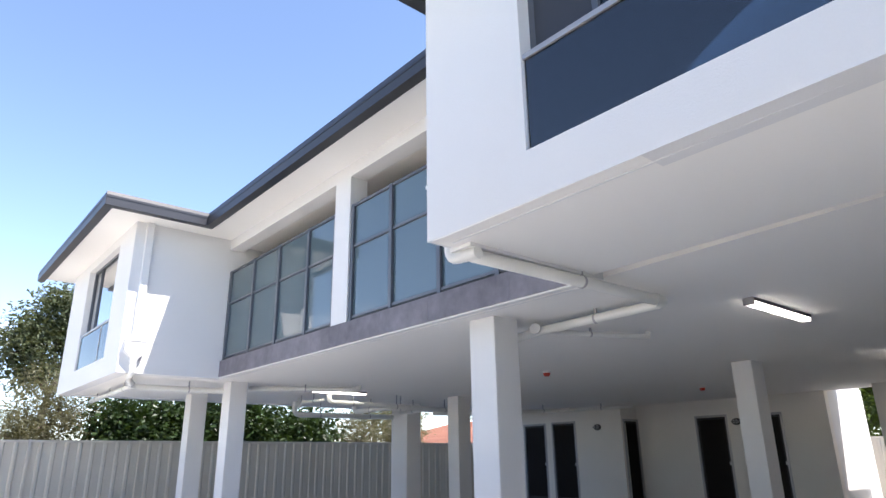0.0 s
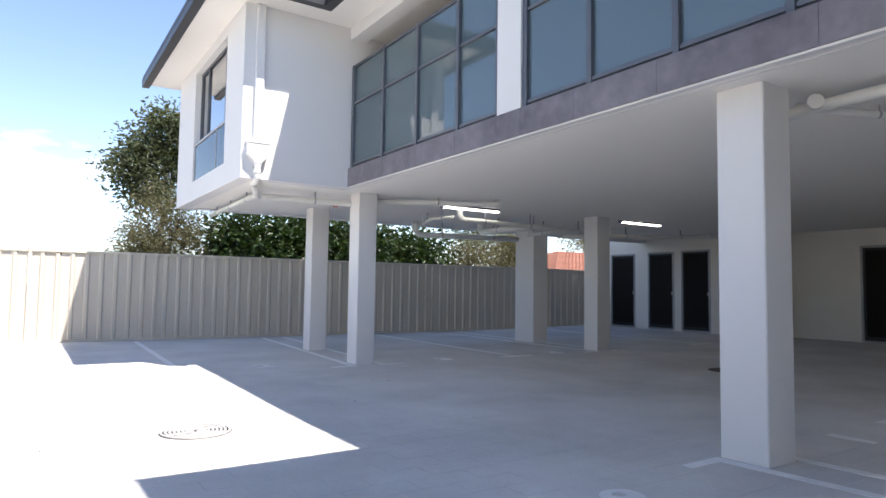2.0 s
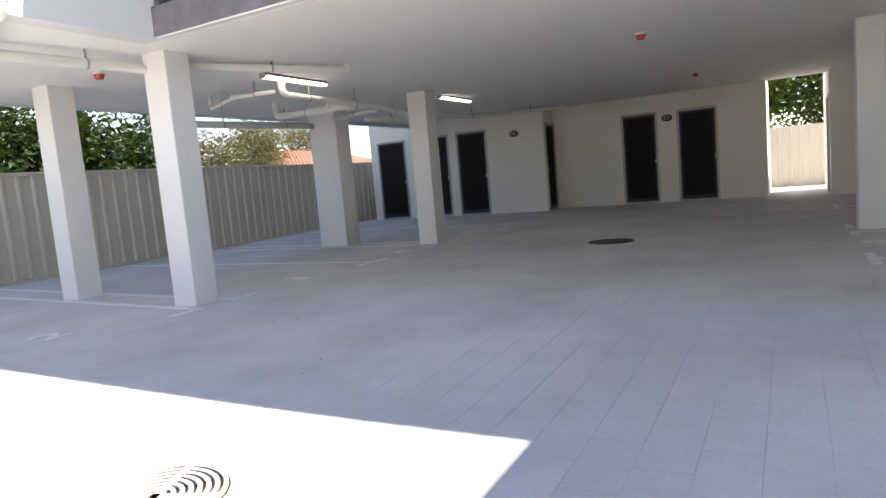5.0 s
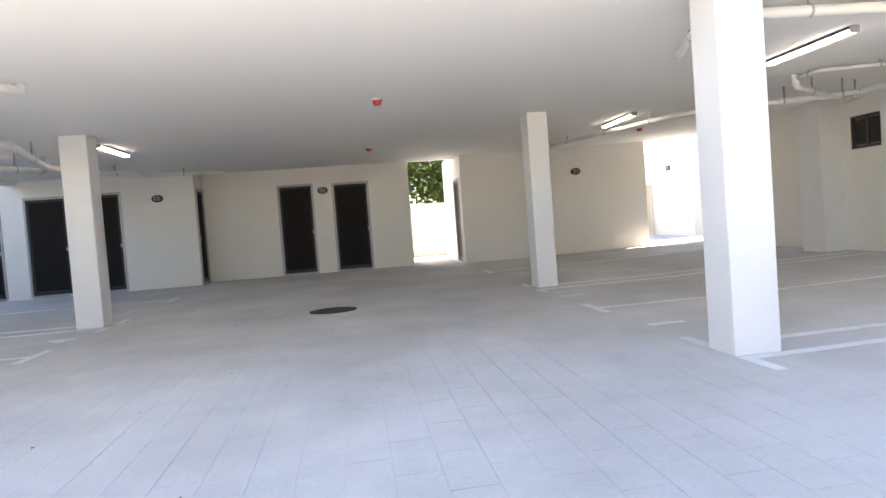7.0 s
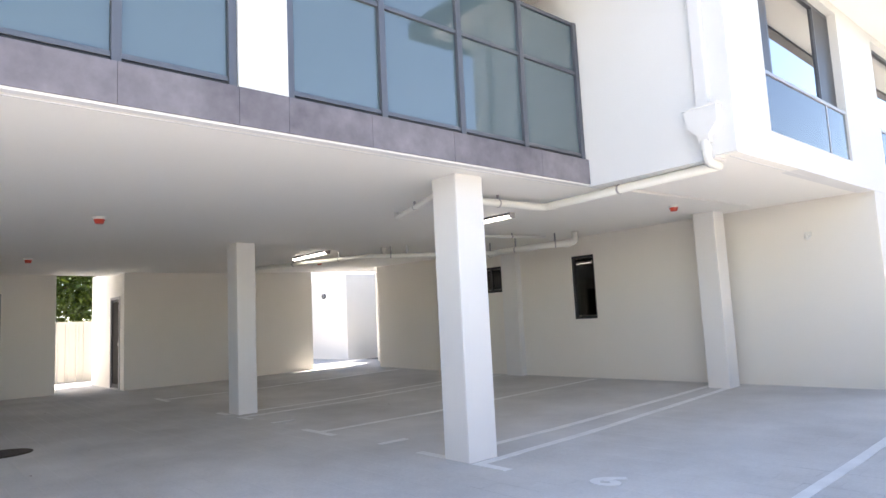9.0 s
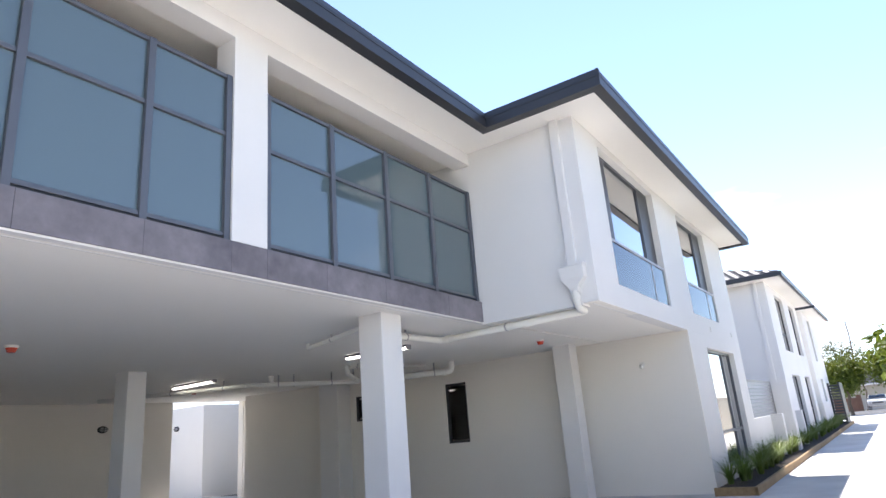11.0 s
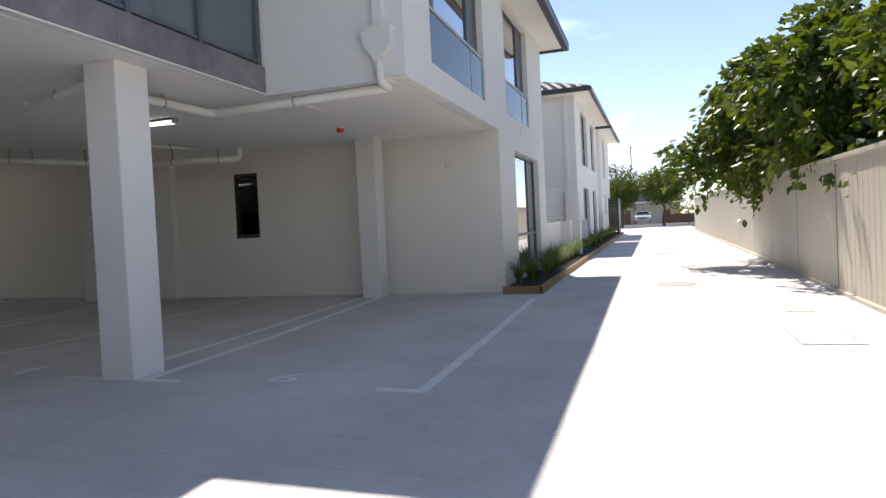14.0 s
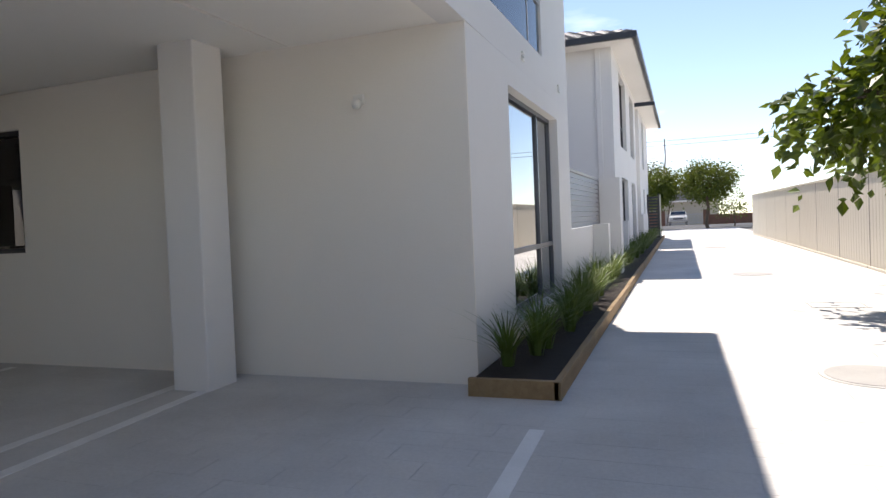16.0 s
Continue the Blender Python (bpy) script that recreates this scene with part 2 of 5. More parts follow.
# Near-black shaded leaves and yellow-green sunlit ones are mixed into this colour.
LEAF_SUN_SHADE = leaf_material("mulberry_leaf_sun_shade", (0.010, 0.024, 0.005), (0.12, 0.175, 0.018), 0.6, 3.0)
LEAF_DARK = leaf_material("dark_shrub_leaf", (0.010, 0.025, 0.006), (0.036, 0.066, 0.015), 0.5)
LEAF_OLIVE = leaf_material("olive_leaf", (0.085, 0.085, 0.045), (0.15, 0.14, 0.08))
LEAF_GUM = leaf_material("gum_leaf", (0.045, 0.06, 0.03), (0.085, 0.10, 0.05))
LEAF_HEDGE = leaf_material("clipped_tree_leaf", (0.04, 0.07, 0.010), (0.11, 0.14, 0.02))
BLADE = leaf_material("strap_leaf", (0.045, 0.085, 0.018), (0.10, 0.15, 0.03))
GLASS_BALC = glass_material("frosted_balcony_glass", (0.40, 0.50, 0.52), 0.09, 0.04, (0.115, 0.165, 0.18), 0.82)
GLASS_DARK = glass_material("dark_window_glass", (0.25, 0.26, 0.27), 0.03)
GLASS_WIN = glass_material("window_glass", (0.30, 0.33, 0.35), 0.10, ior=0)
GLASS_RAIL = glass_material("rail_glass", (0.50, 0.60, 0.66), 0.07, ior=1.6)
TUBE = lamp_material("lit_tube", (1.0, 0.96, 0.88), 3.0)

# ---- mesh helpers ----
SKEW = [False]


def skew(x, y):
    """The plan turns by a degree and a half along the south bays, then runs straight."""
    return x + 0.027 * max(0.0, 3.1 - max(y, -1.25))


def rise(y):
    """The ground climbs gently southwards, up to the street."""
    return 0.0185 * min(57.0, max(0.0, 2.9 - y))


def ground_z(x, y):
    a = min(1.0, max(0.0, (x - 10.4) / 6.0))
    dip = -0.055 * math.exp(-((x - 1.9) ** 2 + (y - 7.4) ** 2) / 9.0)
    return (0.07 * a * a * (3 - 2 * a) if y > -3 and x < 40 else 0.0) + dip


def ceil_z(x, y):
    a, b = min(1.0, max(0.0, (x - 10.4) / 6.0)), min(1.0, max(0.0, (3.1 - y) / 4.5))
    return 2.65 + 0.07 * a * a * (3 - 2 * a) + 0.023 * b


def mesh_object(name, bm, mat, smooth=False):
    me = bpy.data.meshes.new(name)
    if SKEW[0]:
        for v in bm.verts:
            v.co.x = skew(v.co.x, v.co.y)
    for v in bm.verts:
        v.co.z += rise(v.co.y)
    bm.to_mesh(me)
    bm.free()
    me.materials.append(mat)
    if smooth:
        me.polygons.foreach_set("use_smooth", [True] * len(me.polygons))
    return new(name, me)


def part(name, bm, mat, parent=None, label="", smooth=False):
    ob = mesh_object(name, bm, mat, smooth)
    if parent:
        ob.parent = parent
    if label:
        tagged(ob, label)
    return ob


def empty(name, loc, label, category, group="", kind=""):
    """A thing's root: at its base; the parts are built in world metres."""
    ob = new(name)
    ob.empty_display_size = 0.2
    ob.location = (skew(loc[0], loc[1]) if SKEW[0] else loc[0], loc[1], loc[2])
    return tagged(ob, label, category, group, kind)


def piece(name, bm, mat, root, label="", smooth=False):
    """A part built in world metres, under a root that stands elsewhere."""
    ob = mesh_object(name, bm, mat, smooth)
    if label:
        tagged(ob, label)
    if root.type == 'EMPTY':
        ob.parent = root
        for v in ob.data.vertices:
            v.co -= root.location
    else:
        ob.parent = root
        if root.parent:
            for v in ob.data.vertices:
                v.co -= root.parent.location
    return ob


def box(bm, x0, x1, y0, y1, z0, z1, bevel=0.0):
    m = Matrix.LocRotScale(((x0 + x1) / 2, (y0 + y1) / 2, (z0 + z1) / 2), None, (abs(x1 - x0), abs(y1 - y0), abs(z1 - z0)))
    r = bmesh.ops.create_cube(bm, size=1, matrix=m)
    if bevel:
        es = list({e for v in r["verts"] for e in v.link_edges})
        bmesh.ops.bevel(bm, geom=es, offset=bevel, segments=2, profile=0.5, affect='EDGES')
    return bm


def boxes(*items, bevel=0.0):
    bm = bmesh.new()
    for it in items:
        box(bm, *it, bevel=bevel)
    return bm


def holed(bm, axis, p0, p1, u0, u1, z0, z1, holes):
    """A wall between planes p0 and p1 across axis ('x' or 'y'), with holes (u0, u1, z0, z1) through it."""
    us = sorted({u0, u1, *[h for a in holes for h in a[:2] if u0 < h < u1]})
    zs = sorted({z0, z1, *[h for a in holes for h in a[2:] if z0 < h < z1]})
    def solid(i, j):
        if not (0 <= i < len(us) - 1 and 0 <= j < len(zs) - 1):
            return False
        u, z = (us[i] + us[i + 1]) / 2, (zs[j] + zs[j + 1]) / 2
        return not any(a < u < b and c < z < d for a, b, c, d in holes)
    def pt(p, u, z):
        return (p, u, z) if axis == 'x' else (u, p, z)
    def quad(*c):
        bm.faces.new([bm.verts.new(pt(*q)) for q in c])
    for i in range(len(us) - 1):
        for j in range(len(zs) - 1):
            if not solid(i, j):
                continue
            a, b, c, d = us[i], us[i + 1], zs[j], zs[j + 1]
            quad((p0, a, c), (p0, b, c), (p0, b, d), (p0, a, d))
            quad((p1, a, c), (p1, a, d), (p1, b, d), (p1, b, c))
            if not solid(i - 1, j):
                quad((p0, a, c), (p0, a, d), (p1, a, d), (p1, a, c))
            if not solid(i + 1, j):
                quad((p0, b, c), (p1, b, c), (p1, b, d), (p0, b, d))
            if not solid(i, j - 1):
                quad((p0, a, c), (p1, a, c), (p1, b, c), (p0, b, c))
            if not solid(i, j + 1):
                quad((p0, a, d), (p0, b, d), (p1, b, d), (p1, a, d))
    bmesh.ops.remove_doubles(bm, verts=bm.verts[:], dist=1e-4)
    bmesh.ops.recalc_face_normals(bm, faces=bm.faces[:])
    return bm


def wall(name, axis, p0, p1, u0, u1, z0, z1, holes=(), mat=None, label="white painted rendered masonry wall"):
    bm = holed(bmesh.new(), axis, p0, p1, u0, u1, z0, z1, holes)
    return tagged(mesh_object(name, bm, mat or WHITE), label, "wall", kind="structure")


def tube(bm, pts, r, seg=12, bend=0.0):
    """A round pipe along points; bend rounds the corners."""
    pts = [Vector(p) for p in pts]
    if bend and len(pts) > 2:
        out = [pts[0]]
        for a, b, c in zip(pts, pts[1:], pts[2:]):
            u, v = (a - b).normalized(), (c - b).normalized()
            k = min(bend, (a - b).length * 0.45, (c - b).length * 0.45)
            p, q = b + u * k, b + v * k
            out += [p.lerp(b, s).lerp(b.lerp(q, s), s) for s in (0, 0.25, 0.5, 0.75, 1)]
        pts = out + [pts[-1]]
    rings = []
    side = None
    for i, p in enumerate(pts):
        d = (pts[min(i + 1, len(pts) - 1)] - pts[max(i - 1, 0)]).normalized()
        if side is None:
            side = d.orthogonal().normalized()
        side = (side - d * side.dot(d)).normalized()
        up = d.cross(side)
        rings.append([bm.verts.new(p + r * (math.cos(t) * side + math.sin(t) * up)) for t in [2 * math.pi * k / seg for k in range(seg)]])
    for a, b in zip(rings, rings[1:]):
        for k in range(seg):
            bm.faces.new((a[k], a[(k + 1) % seg], b[(k + 1) % seg], b[k]))
    bm.faces.new(rings[0][::-1])
    bm.faces.new(rings[-1])
    return bm


def prism(bm, outline, axis, p0, p1):
    """An outline of (u, v) pulled along an axis."""
    def pt(u, v, p):
        return {'x': (p, u, v), 'y': (u, p, v), 'z': (u, v, p)}[axis]
    a, b = [bm.verts.new(pt(u, v, p0)) for u, v in outline], [bm.verts.new(pt(u, v, p1)) for u, v in outline]
    n = len(outline)
    bm.faces.new(a)
    bm.faces.new(b[::-1])
    for k in range(n):
        bm.faces.new((a[k], b[k], b[(k + 1) % n], a[(k + 1) % n]))
    bmesh.ops.recalc_face_normals(bm, faces=bm.faces[:])
    return bm

# ---- the ground ----
def grid_sheet(name, xs, ys, zf, mat, label, thick=0.0, kind="structure", cat="floor"):
    bm = bmesh.new()
    vs = [[bm.verts.new((x, y, zf(x, y))) for x in xs] for y in ys]
    for a, b in zip(vs, vs[1:]):
        for k in range(len(xs) - 1):
            bm.faces.new((a[k], a[k + 1], b[k + 1], b[k]))
    if thick:
        geom = bmesh.ops.extrude_face_region(bm, geom=bm.faces[:])
        bmesh.ops.translate(bm, verts=[v for v in geom["geom"] if isinstance(v, bmesh.types.BMVert)], vec=(0, 0, thick))
    bmesh.ops.recalc_face_normals(bm, faces=bm.faces[:])
    return tagged(mesh_object(name, bm, mat), label, cat, kind=kind)


grid_sheet("ground", [-900, -300, -60, -20, 22, 60, 300, 900], [-1200, -300, -70, -54.1, 2.9, 20, 60, 300, 900], lambda x, y: -0.06, EARTH, "pale sandy ground reaching the horizon", cat="ground")
steps = lambda a, b, n: [a + (b - a) * k / n for k in range(n + 1)]
road = grid_sheet("road", [-60, 60], [-58, -54.1, -41], lambda x, y: -0.03, ASPHALT, "grey asphalt street across the drive", cat="road")
floor = grid_sheet("floor", steps(-1.5, 21.5, 92), steps(-41, 17.2, 232), lambda x, y: ground_z(x, y) - 0.0022, JOINT, "sand-filled joints of the paved car park and drive")

# ---- columns ----
def column(x, y, label, w=0.33, d=0.33):
    z0, z1 = ground_z(x, y) - 0.01, ceil_z(x, y) + 0.01
    root = empty("column", (x + 0.165, y + 0.165, 0), label, "column", "car park columns")
    bm = boxes((x, x + w, y, y + d, z0, z1), bevel=0.012)
    piece("shaft", bm, WHITE, root)


for cx, cy, cl, cw, cd in ((5.21, 13.28, "square white rendered column near the rear fence", 0.33, 0.33), (5.06, 10.97, "square white rendered column with a pipe beside it", 0.31, 0.34),
                   (10.37, 12.97, "broad white rendered column beneath the drain pipes", 0.43, 0.64), (10.22, 10.90, "white rendered column between parking bays", 0.36, 0.36),
                   (5.01, 4.44, "square white rendered column under the balcony edge", 0.34, 0.36), (10.27, 4.37, "square white rendered column between parking bays", 0.37, 0.31),
                   (5.2, -1.02, "square white rendered column close to the wall", 0.34, 0.33), (9.70, -1.26, "white rendered pilaster beside a high window", 0.42, 0.16), (11.1, -1.26, "white rendered pilaster against the shaded wall", 0.58, 0.45)):
    column(cx, cy, cl, cw, cd)

# ---- ceiling of the car park ----
def ceiling_sheet(name, x0, x1, y0, y1, nx, ny):
    return grid_sheet(name, steps(x0, x1, nx), steps(y0, y1, ny), ceil_z, CEIL, "white painted soffit slab over the car park", thick=0.2, cat="ceiling")


ceiling_sheet("ceiling", 4.73, 16.62, -2.6, 14.95, 36, 40)
ceiling_sheet("ceiling_store", 16.62, 19.6, 5.95, 16.35, 6, 20)
# Soffit strip added to stop sun reaching the foot of the door wall.
ceiling_sheet("ceiling_sun_stop", 16.62, 17.35, 4.5, 5.95, 3, 4)
ceiling_sheet("ceiling_north", 3.16, 4.73, 10.65, 14.95, 4, 12)
SKEW[0] = True
ceiling_sheet("ceiling_south", 3.114, 4.6, -1.45, 3.08, 4, 14)
SKEW[0] = False
# white lip under the grey band, with its drip groove
trim = boxes((4.70, 4.76, 2.97, 10.76, 2.638, 2.655))
tagged(mesh_object("trim", trim, WHITE), "white drip edge under the balcony slab", "trim", kind="structure")
tagged(part("trim_groove", boxes((4.835, 4.85, 3.2, 10.55, 2.6465, 2.652), (3.24, 3.255, 10.75, 14.85, 2.6465, 2.652), (3.3, 4.7, 10.73, 10.745, 2.6465, 2.652)), WHITE), "thin white drip bead along the soffit edge", "trim", kind="structure")
SKEW[0] = True
bm = bmesh.new()
for k in range(16):
    ya, yb = 3.0 - k * 0.295, 3.0 - (k + 1) * 0.295
    box(bm, 3.22, 3.235, yb, ya, ceil_z(3.4, ya) - 0.004, ceil_z(3.4, ya) + 0.004)
tagged(part("trim_bead", bm, WHITE), "thin white drip bead along the soffit edge", "trim", kind="structure")
SKEW[0] = False

# ---- windows and doors ----
def window(name, axis, face, inward, u0, u1, z0, z1, frame_mat, label, mullions=(), transoms=(), panes=True, sash=(), depth=0.10, sill=False, rail=None, glass=None):
    """A framed window set back in a wall's opening. inward: +1 or -1 along the axis."""
    root = empty(name, (face, (u0 + u1) / 2, 0) if axis == 'x' else ((u0 + u1) / 2, face, 0), label, "window", kind="structure")
    a, b = sorted((face + inward * depth, face + inward * (depth + 0.06)))
    def bx(u, v, z, w, grow=0.0):
        return (a - grow, b + grow, u, v, z, w) if axis == 'x' else (u, v, a - grow, b + grow, z, w)
    t = 0.045
    fr = boxes(bx(u0, u0 + t, z0, z1), bx(u1 - t, u1, z0, z1), bx(u0 + t, u1 - t, z0, z0 + t), bx(u0 + t, u1 - t, z1 - t, z1),
               *[bx(m - 0.02, m + 0.02, z0 + t, z1 - t) for m in mullions], *[bx(u0 + t, u1 - t, z - 0.025, z + 0.025, 0.004) for z in transoms])
    piece("window_frame", fr, frame_mat, root)
    us = [u0 + t, *[m for m in mullions], u1 - t]
    zs = [z0 + t, *[m for m in transoms], z1 - t]
    mid = (a + b) / 2
    for i in range(len(us) - 1):
        for j in range(len(zs) - 1):
            bm = boxes((mid - 0.004, mid + 0.004, us[i] + 0.021, us[i + 1] - 0.021, zs[j] + 0.026, zs[j + 1] - 0.026) if axis == 'x'
                       else (us[i] + 0.021, us[i + 1] - 0.021, mid - 0.004, mid + 0.004, zs[j] + 0.026, zs[j + 1] - 0.026))
            piece("pane", bm, glass or GLASS_WIN, root).visible_shadow = False
    for s0, s1 in sash:
        g = 0.03 * -inward
        sb = boxes((min(mid, mid + g), max(mid, mid + g), s0, s1, z0 + t, z1 - t) if axis == 'x' else (s0, s1, min(mid, mid + g), max(mid, mid + g), z0 + t, z1 - t), bevel=0.006)
        piece("screen", sb, DARK, root, "dark mesh sliding screen")
    if rail:
        g = face + inward * 0.03
        piece("rail_glass", boxes((g - 0.005, g + 0.005, u0 + 0.01, u1 - 0.01, z0 + 0.01, rail)), GLASS_RAIL, root, "clear glass safety panel").visible_shadow = False
        piece("top_rail", boxes((g - 0.02, g + 0.02, u0 + 0.005, u1 - 0.005, rail, rail + 0.035), *[(g - 0.012, g + 0.012, u0 + (u1 - u0) * q - 0.014, u0 + (u1 - u0) * q + 0.014, z0, rail) for q in (0.28,)]), SILVER, root)
    if sill:
        s0, s1 = sorted((face - inward * 0.04, face + inward * depth))
        piece("window_sill", boxes((s0, s1, u0 - 0.02, u1 + 0.02, z0 - 0.05, z0) if axis == 'x' else (u0 - 0.02, u1 + 0.02, s0, s1, z0 - 0.05, z0), bevel=0.008), WHITE, root)
    return root


def screen_door(n, axis, face, out, u0, u1, z0, z1, label):
    """A dark mesh door in a silver frame, proud of the wall by a little. out: the way it faces."""
    root = empty("door_%d" % n, (face, (u0 + u1) / 2, z0) if axis == 'x' else ((u0 + u1) / 2, face, z0), label, "door", "store room doors", "structure")
    t = 0.05
    def bx(p, q, u, v, z, w):
        p, q = sorted((face + out * p, face + out * q))
        return (p, q, u, v, z, w) if axis == 'x' else (u, v, p, q, z, w)
    piece("door_frame", boxes(bx(-0.08, 0.02, u0, u0 + t, z0, z1), bx(-0.08, 0.02, u1 - t, u1, z0, z1), bx(-0.08, 0.02, u0 + t, u1 - t, z1 - t, z1), bx(-0.08, 0.03, u0 + t, u1 - t, z0 - 0.02, z0 + 0.03), bevel=0.004), SILVER, root)
    leaf = piece("door_leaf", boxes(bx(-0.06, -0.02, u0 + t + 0.004, u1 - t - 0.004, z0 + 0.035, z1 - t - 0.004)), DOORM, root)
    s = u0 + t
    stile = boxes(bx(-0.021, -0.008, s + 0.006, s + 0.05, z0 + 0.04, z1 - t - 0.01), bx(-0.021, -0.008, u1 - t - 0.05, u1 - t - 0.006, z0 + 0.04, z1 - t - 0.01),
                  bx(-0.021, -0.008, s + 0.05, u1 - t - 0.05, z1 - t - 0.06, z1 - t - 0.01), bx(-0.021, -0.008, s + 0.05, u1 - t - 0.05, z0 + 0.04, z0 + 0.12))
    piece("stile", stile, BLACK, leaf)
    piece("door_handle", boxes(bx(-0.01, 0.03, s + 0.01, s + 0.035, z0 + 1.0, z0 + 1.08), bevel=0.004), SILVER, leaf)
    return root


# ---- walls of the car park ----
wall("wall_south", 'y', -1.47, -1.25, 3.2285, 14.9, -0.05, 2.9, [(7.85, 8.38, 1.10, 2.31), (10.26, 10.94, 1.75, 2.31)], mat=WARM)
wall("wall_east_doors", 'x', 17.15, 17.35, 5.92, 12.0, -0.05, 2.85, [(8.31, 9.2, 0.08, 2.32), (6.94, 7.86, 0.08, 2.30)], mat=WARM)
wall("wall_store_front", 'x', 16.35, 16.55, 10.97, 16.35, -0.05, 2.85, [(15.14, 16.1, 0.1, 2.33), (13.74, 14.66, 0.1, 2.34), (12.58, 13.5, 0.09, 2.35)], mat=WARM)
wall("wall_store_side", 'y', 10.99, 11.15, 16.55, 17.15, -0.05, 2.85, mat=WARM)
wall("wall_store_north", 'y', 16.15, 16.35, 16.55, 19.0, -0.05, 2.85)
wall("wall_east", 'x', 16.42, 16.62, -0.1, 4.7, -0.05, 2.85, mat=WARM)
wall("wall_east_end", 'x', 16.42, 16.62, -3.2, -2.38, -0.05, 2.85, mat=WARM)
wall("wall_south_return", 'y', -2.6, -2.4, 14.9, 16.42, -0.05, 2.9, mat=WARM)
wall("wall_south_end", 'x', 14.7, 14.9, -2.4, -1.47, -0.05, 2.9)
wall("wall_passage", 'y', 4.5, 4.7, 16.62, 19.4, -0.05, 2.85, [(16.75, 17.55, 0.06, 2.2)], mat=WARM)
screen_door(1, 'x', 17.15, -1, 8.31, 9.2, 0.08, 2.32, "dark mesh screen door in a silver frame, closed")
screen_door(2, 'x', 17.15, -1, 6.94, 7.86, 0.08, 2.30, "dark mesh screen door in a silver frame, closed")
screen_door(3, 'x', 16.35, -1, 15.14, 16.1, 0.1, 2.33, "dark store room door in a silver frame near the fence")
screen_door(4, 'x', 16.35, -1, 13.74, 14.66, 0.1, 2.34, "dark store room door in a silver frame, closed")
screen_door(5, 'x', 16.35, -1, 12.58, 13.5, 0.09, 2.35, "dark store room door beside an oval wall light")
screen_door(6, 'y', 10.96, -1, 16.42, 17.13, 0.09, 2.33, "narrow dark door in the corner of the car park")
screen_door(7, 'y', 4.7, 1, 16.75, 17.55, 0.06, 2.2, "dark door beside the passage opening")
window("window_1", 'y', -1.25, -1, 7.85, 8.38, 1.10, 2.31, DARK, "narrow dark-framed window in the white wall", depth=0.03, glass=GLASS_DARK)
window("window_2", 'y', -1.25, -1, 10.26, 10.94, 1.75, 2.31, DARK, "small high dark-framed window", mullions=(10.6,), depth=0.03, glass=GLASS_DARK)
# rooms behind, added so the two windows read black, and closing walls
wall("wall_room_side", 'y', -2.8, -2.7, 5.6, 16.4, -0.05, 2.8, mat=ROOM, label="added inner wall of the flats, dimmed by its colour")
wall("wall_room_end", 'x', 5.6, 5.7, -2.7, -1.47, -0.05, 2.8, mat=ROOM, label="added inner wall of the flats, dimmed by its colour")
wall("wall_store_back", 'x', 19.4, 19.6, 6.1, 16.35, -0.05, 2.85)
wall("wall_store_south", 'y', 5.92, 6.1, 17.35, 19.6, -0.05, 2.85)
wall("wall_flat_end", 'x', 16.42, 16.6, -5.5, -3.2, -0.05, 2.85)

# yard seen through the gaps in the east wall
tagged(part("wall_yard", boxes((18.6, 18.8, -8.0, -2.6, -0.05, 2.85), (18.8, 23.0, -2.8, -2.6, -0.05, 2.85)), WHITE), "white rendered yard wall with a corner", "wall", kind="structure")
tagged(part("pavement", boxes((16.65, 24, -8, 4.45, -0.04, 0.02), (17.4, 24, 4.75, 5.9, -0.04, 0.06)), YARD), "paved side yard, darkened to cut bounce light", "pavement", kind="structure")
# Unseen wall added to keep direct sun off the yard strip.
wall("yard_sun_blocker", 'y', -4.4, -4.2, 16.62, 18.6, -0.05, 4.4)
# Slab added out of sight to keep a sun streak off the door wall.
tagged(part("sun_block_passage", boxes((16.64, 18.0, 4.4, 6.2, 2.87, 2.95)), CEIL), "unseen slab added to block a sun streak", "roof", kind="structure")


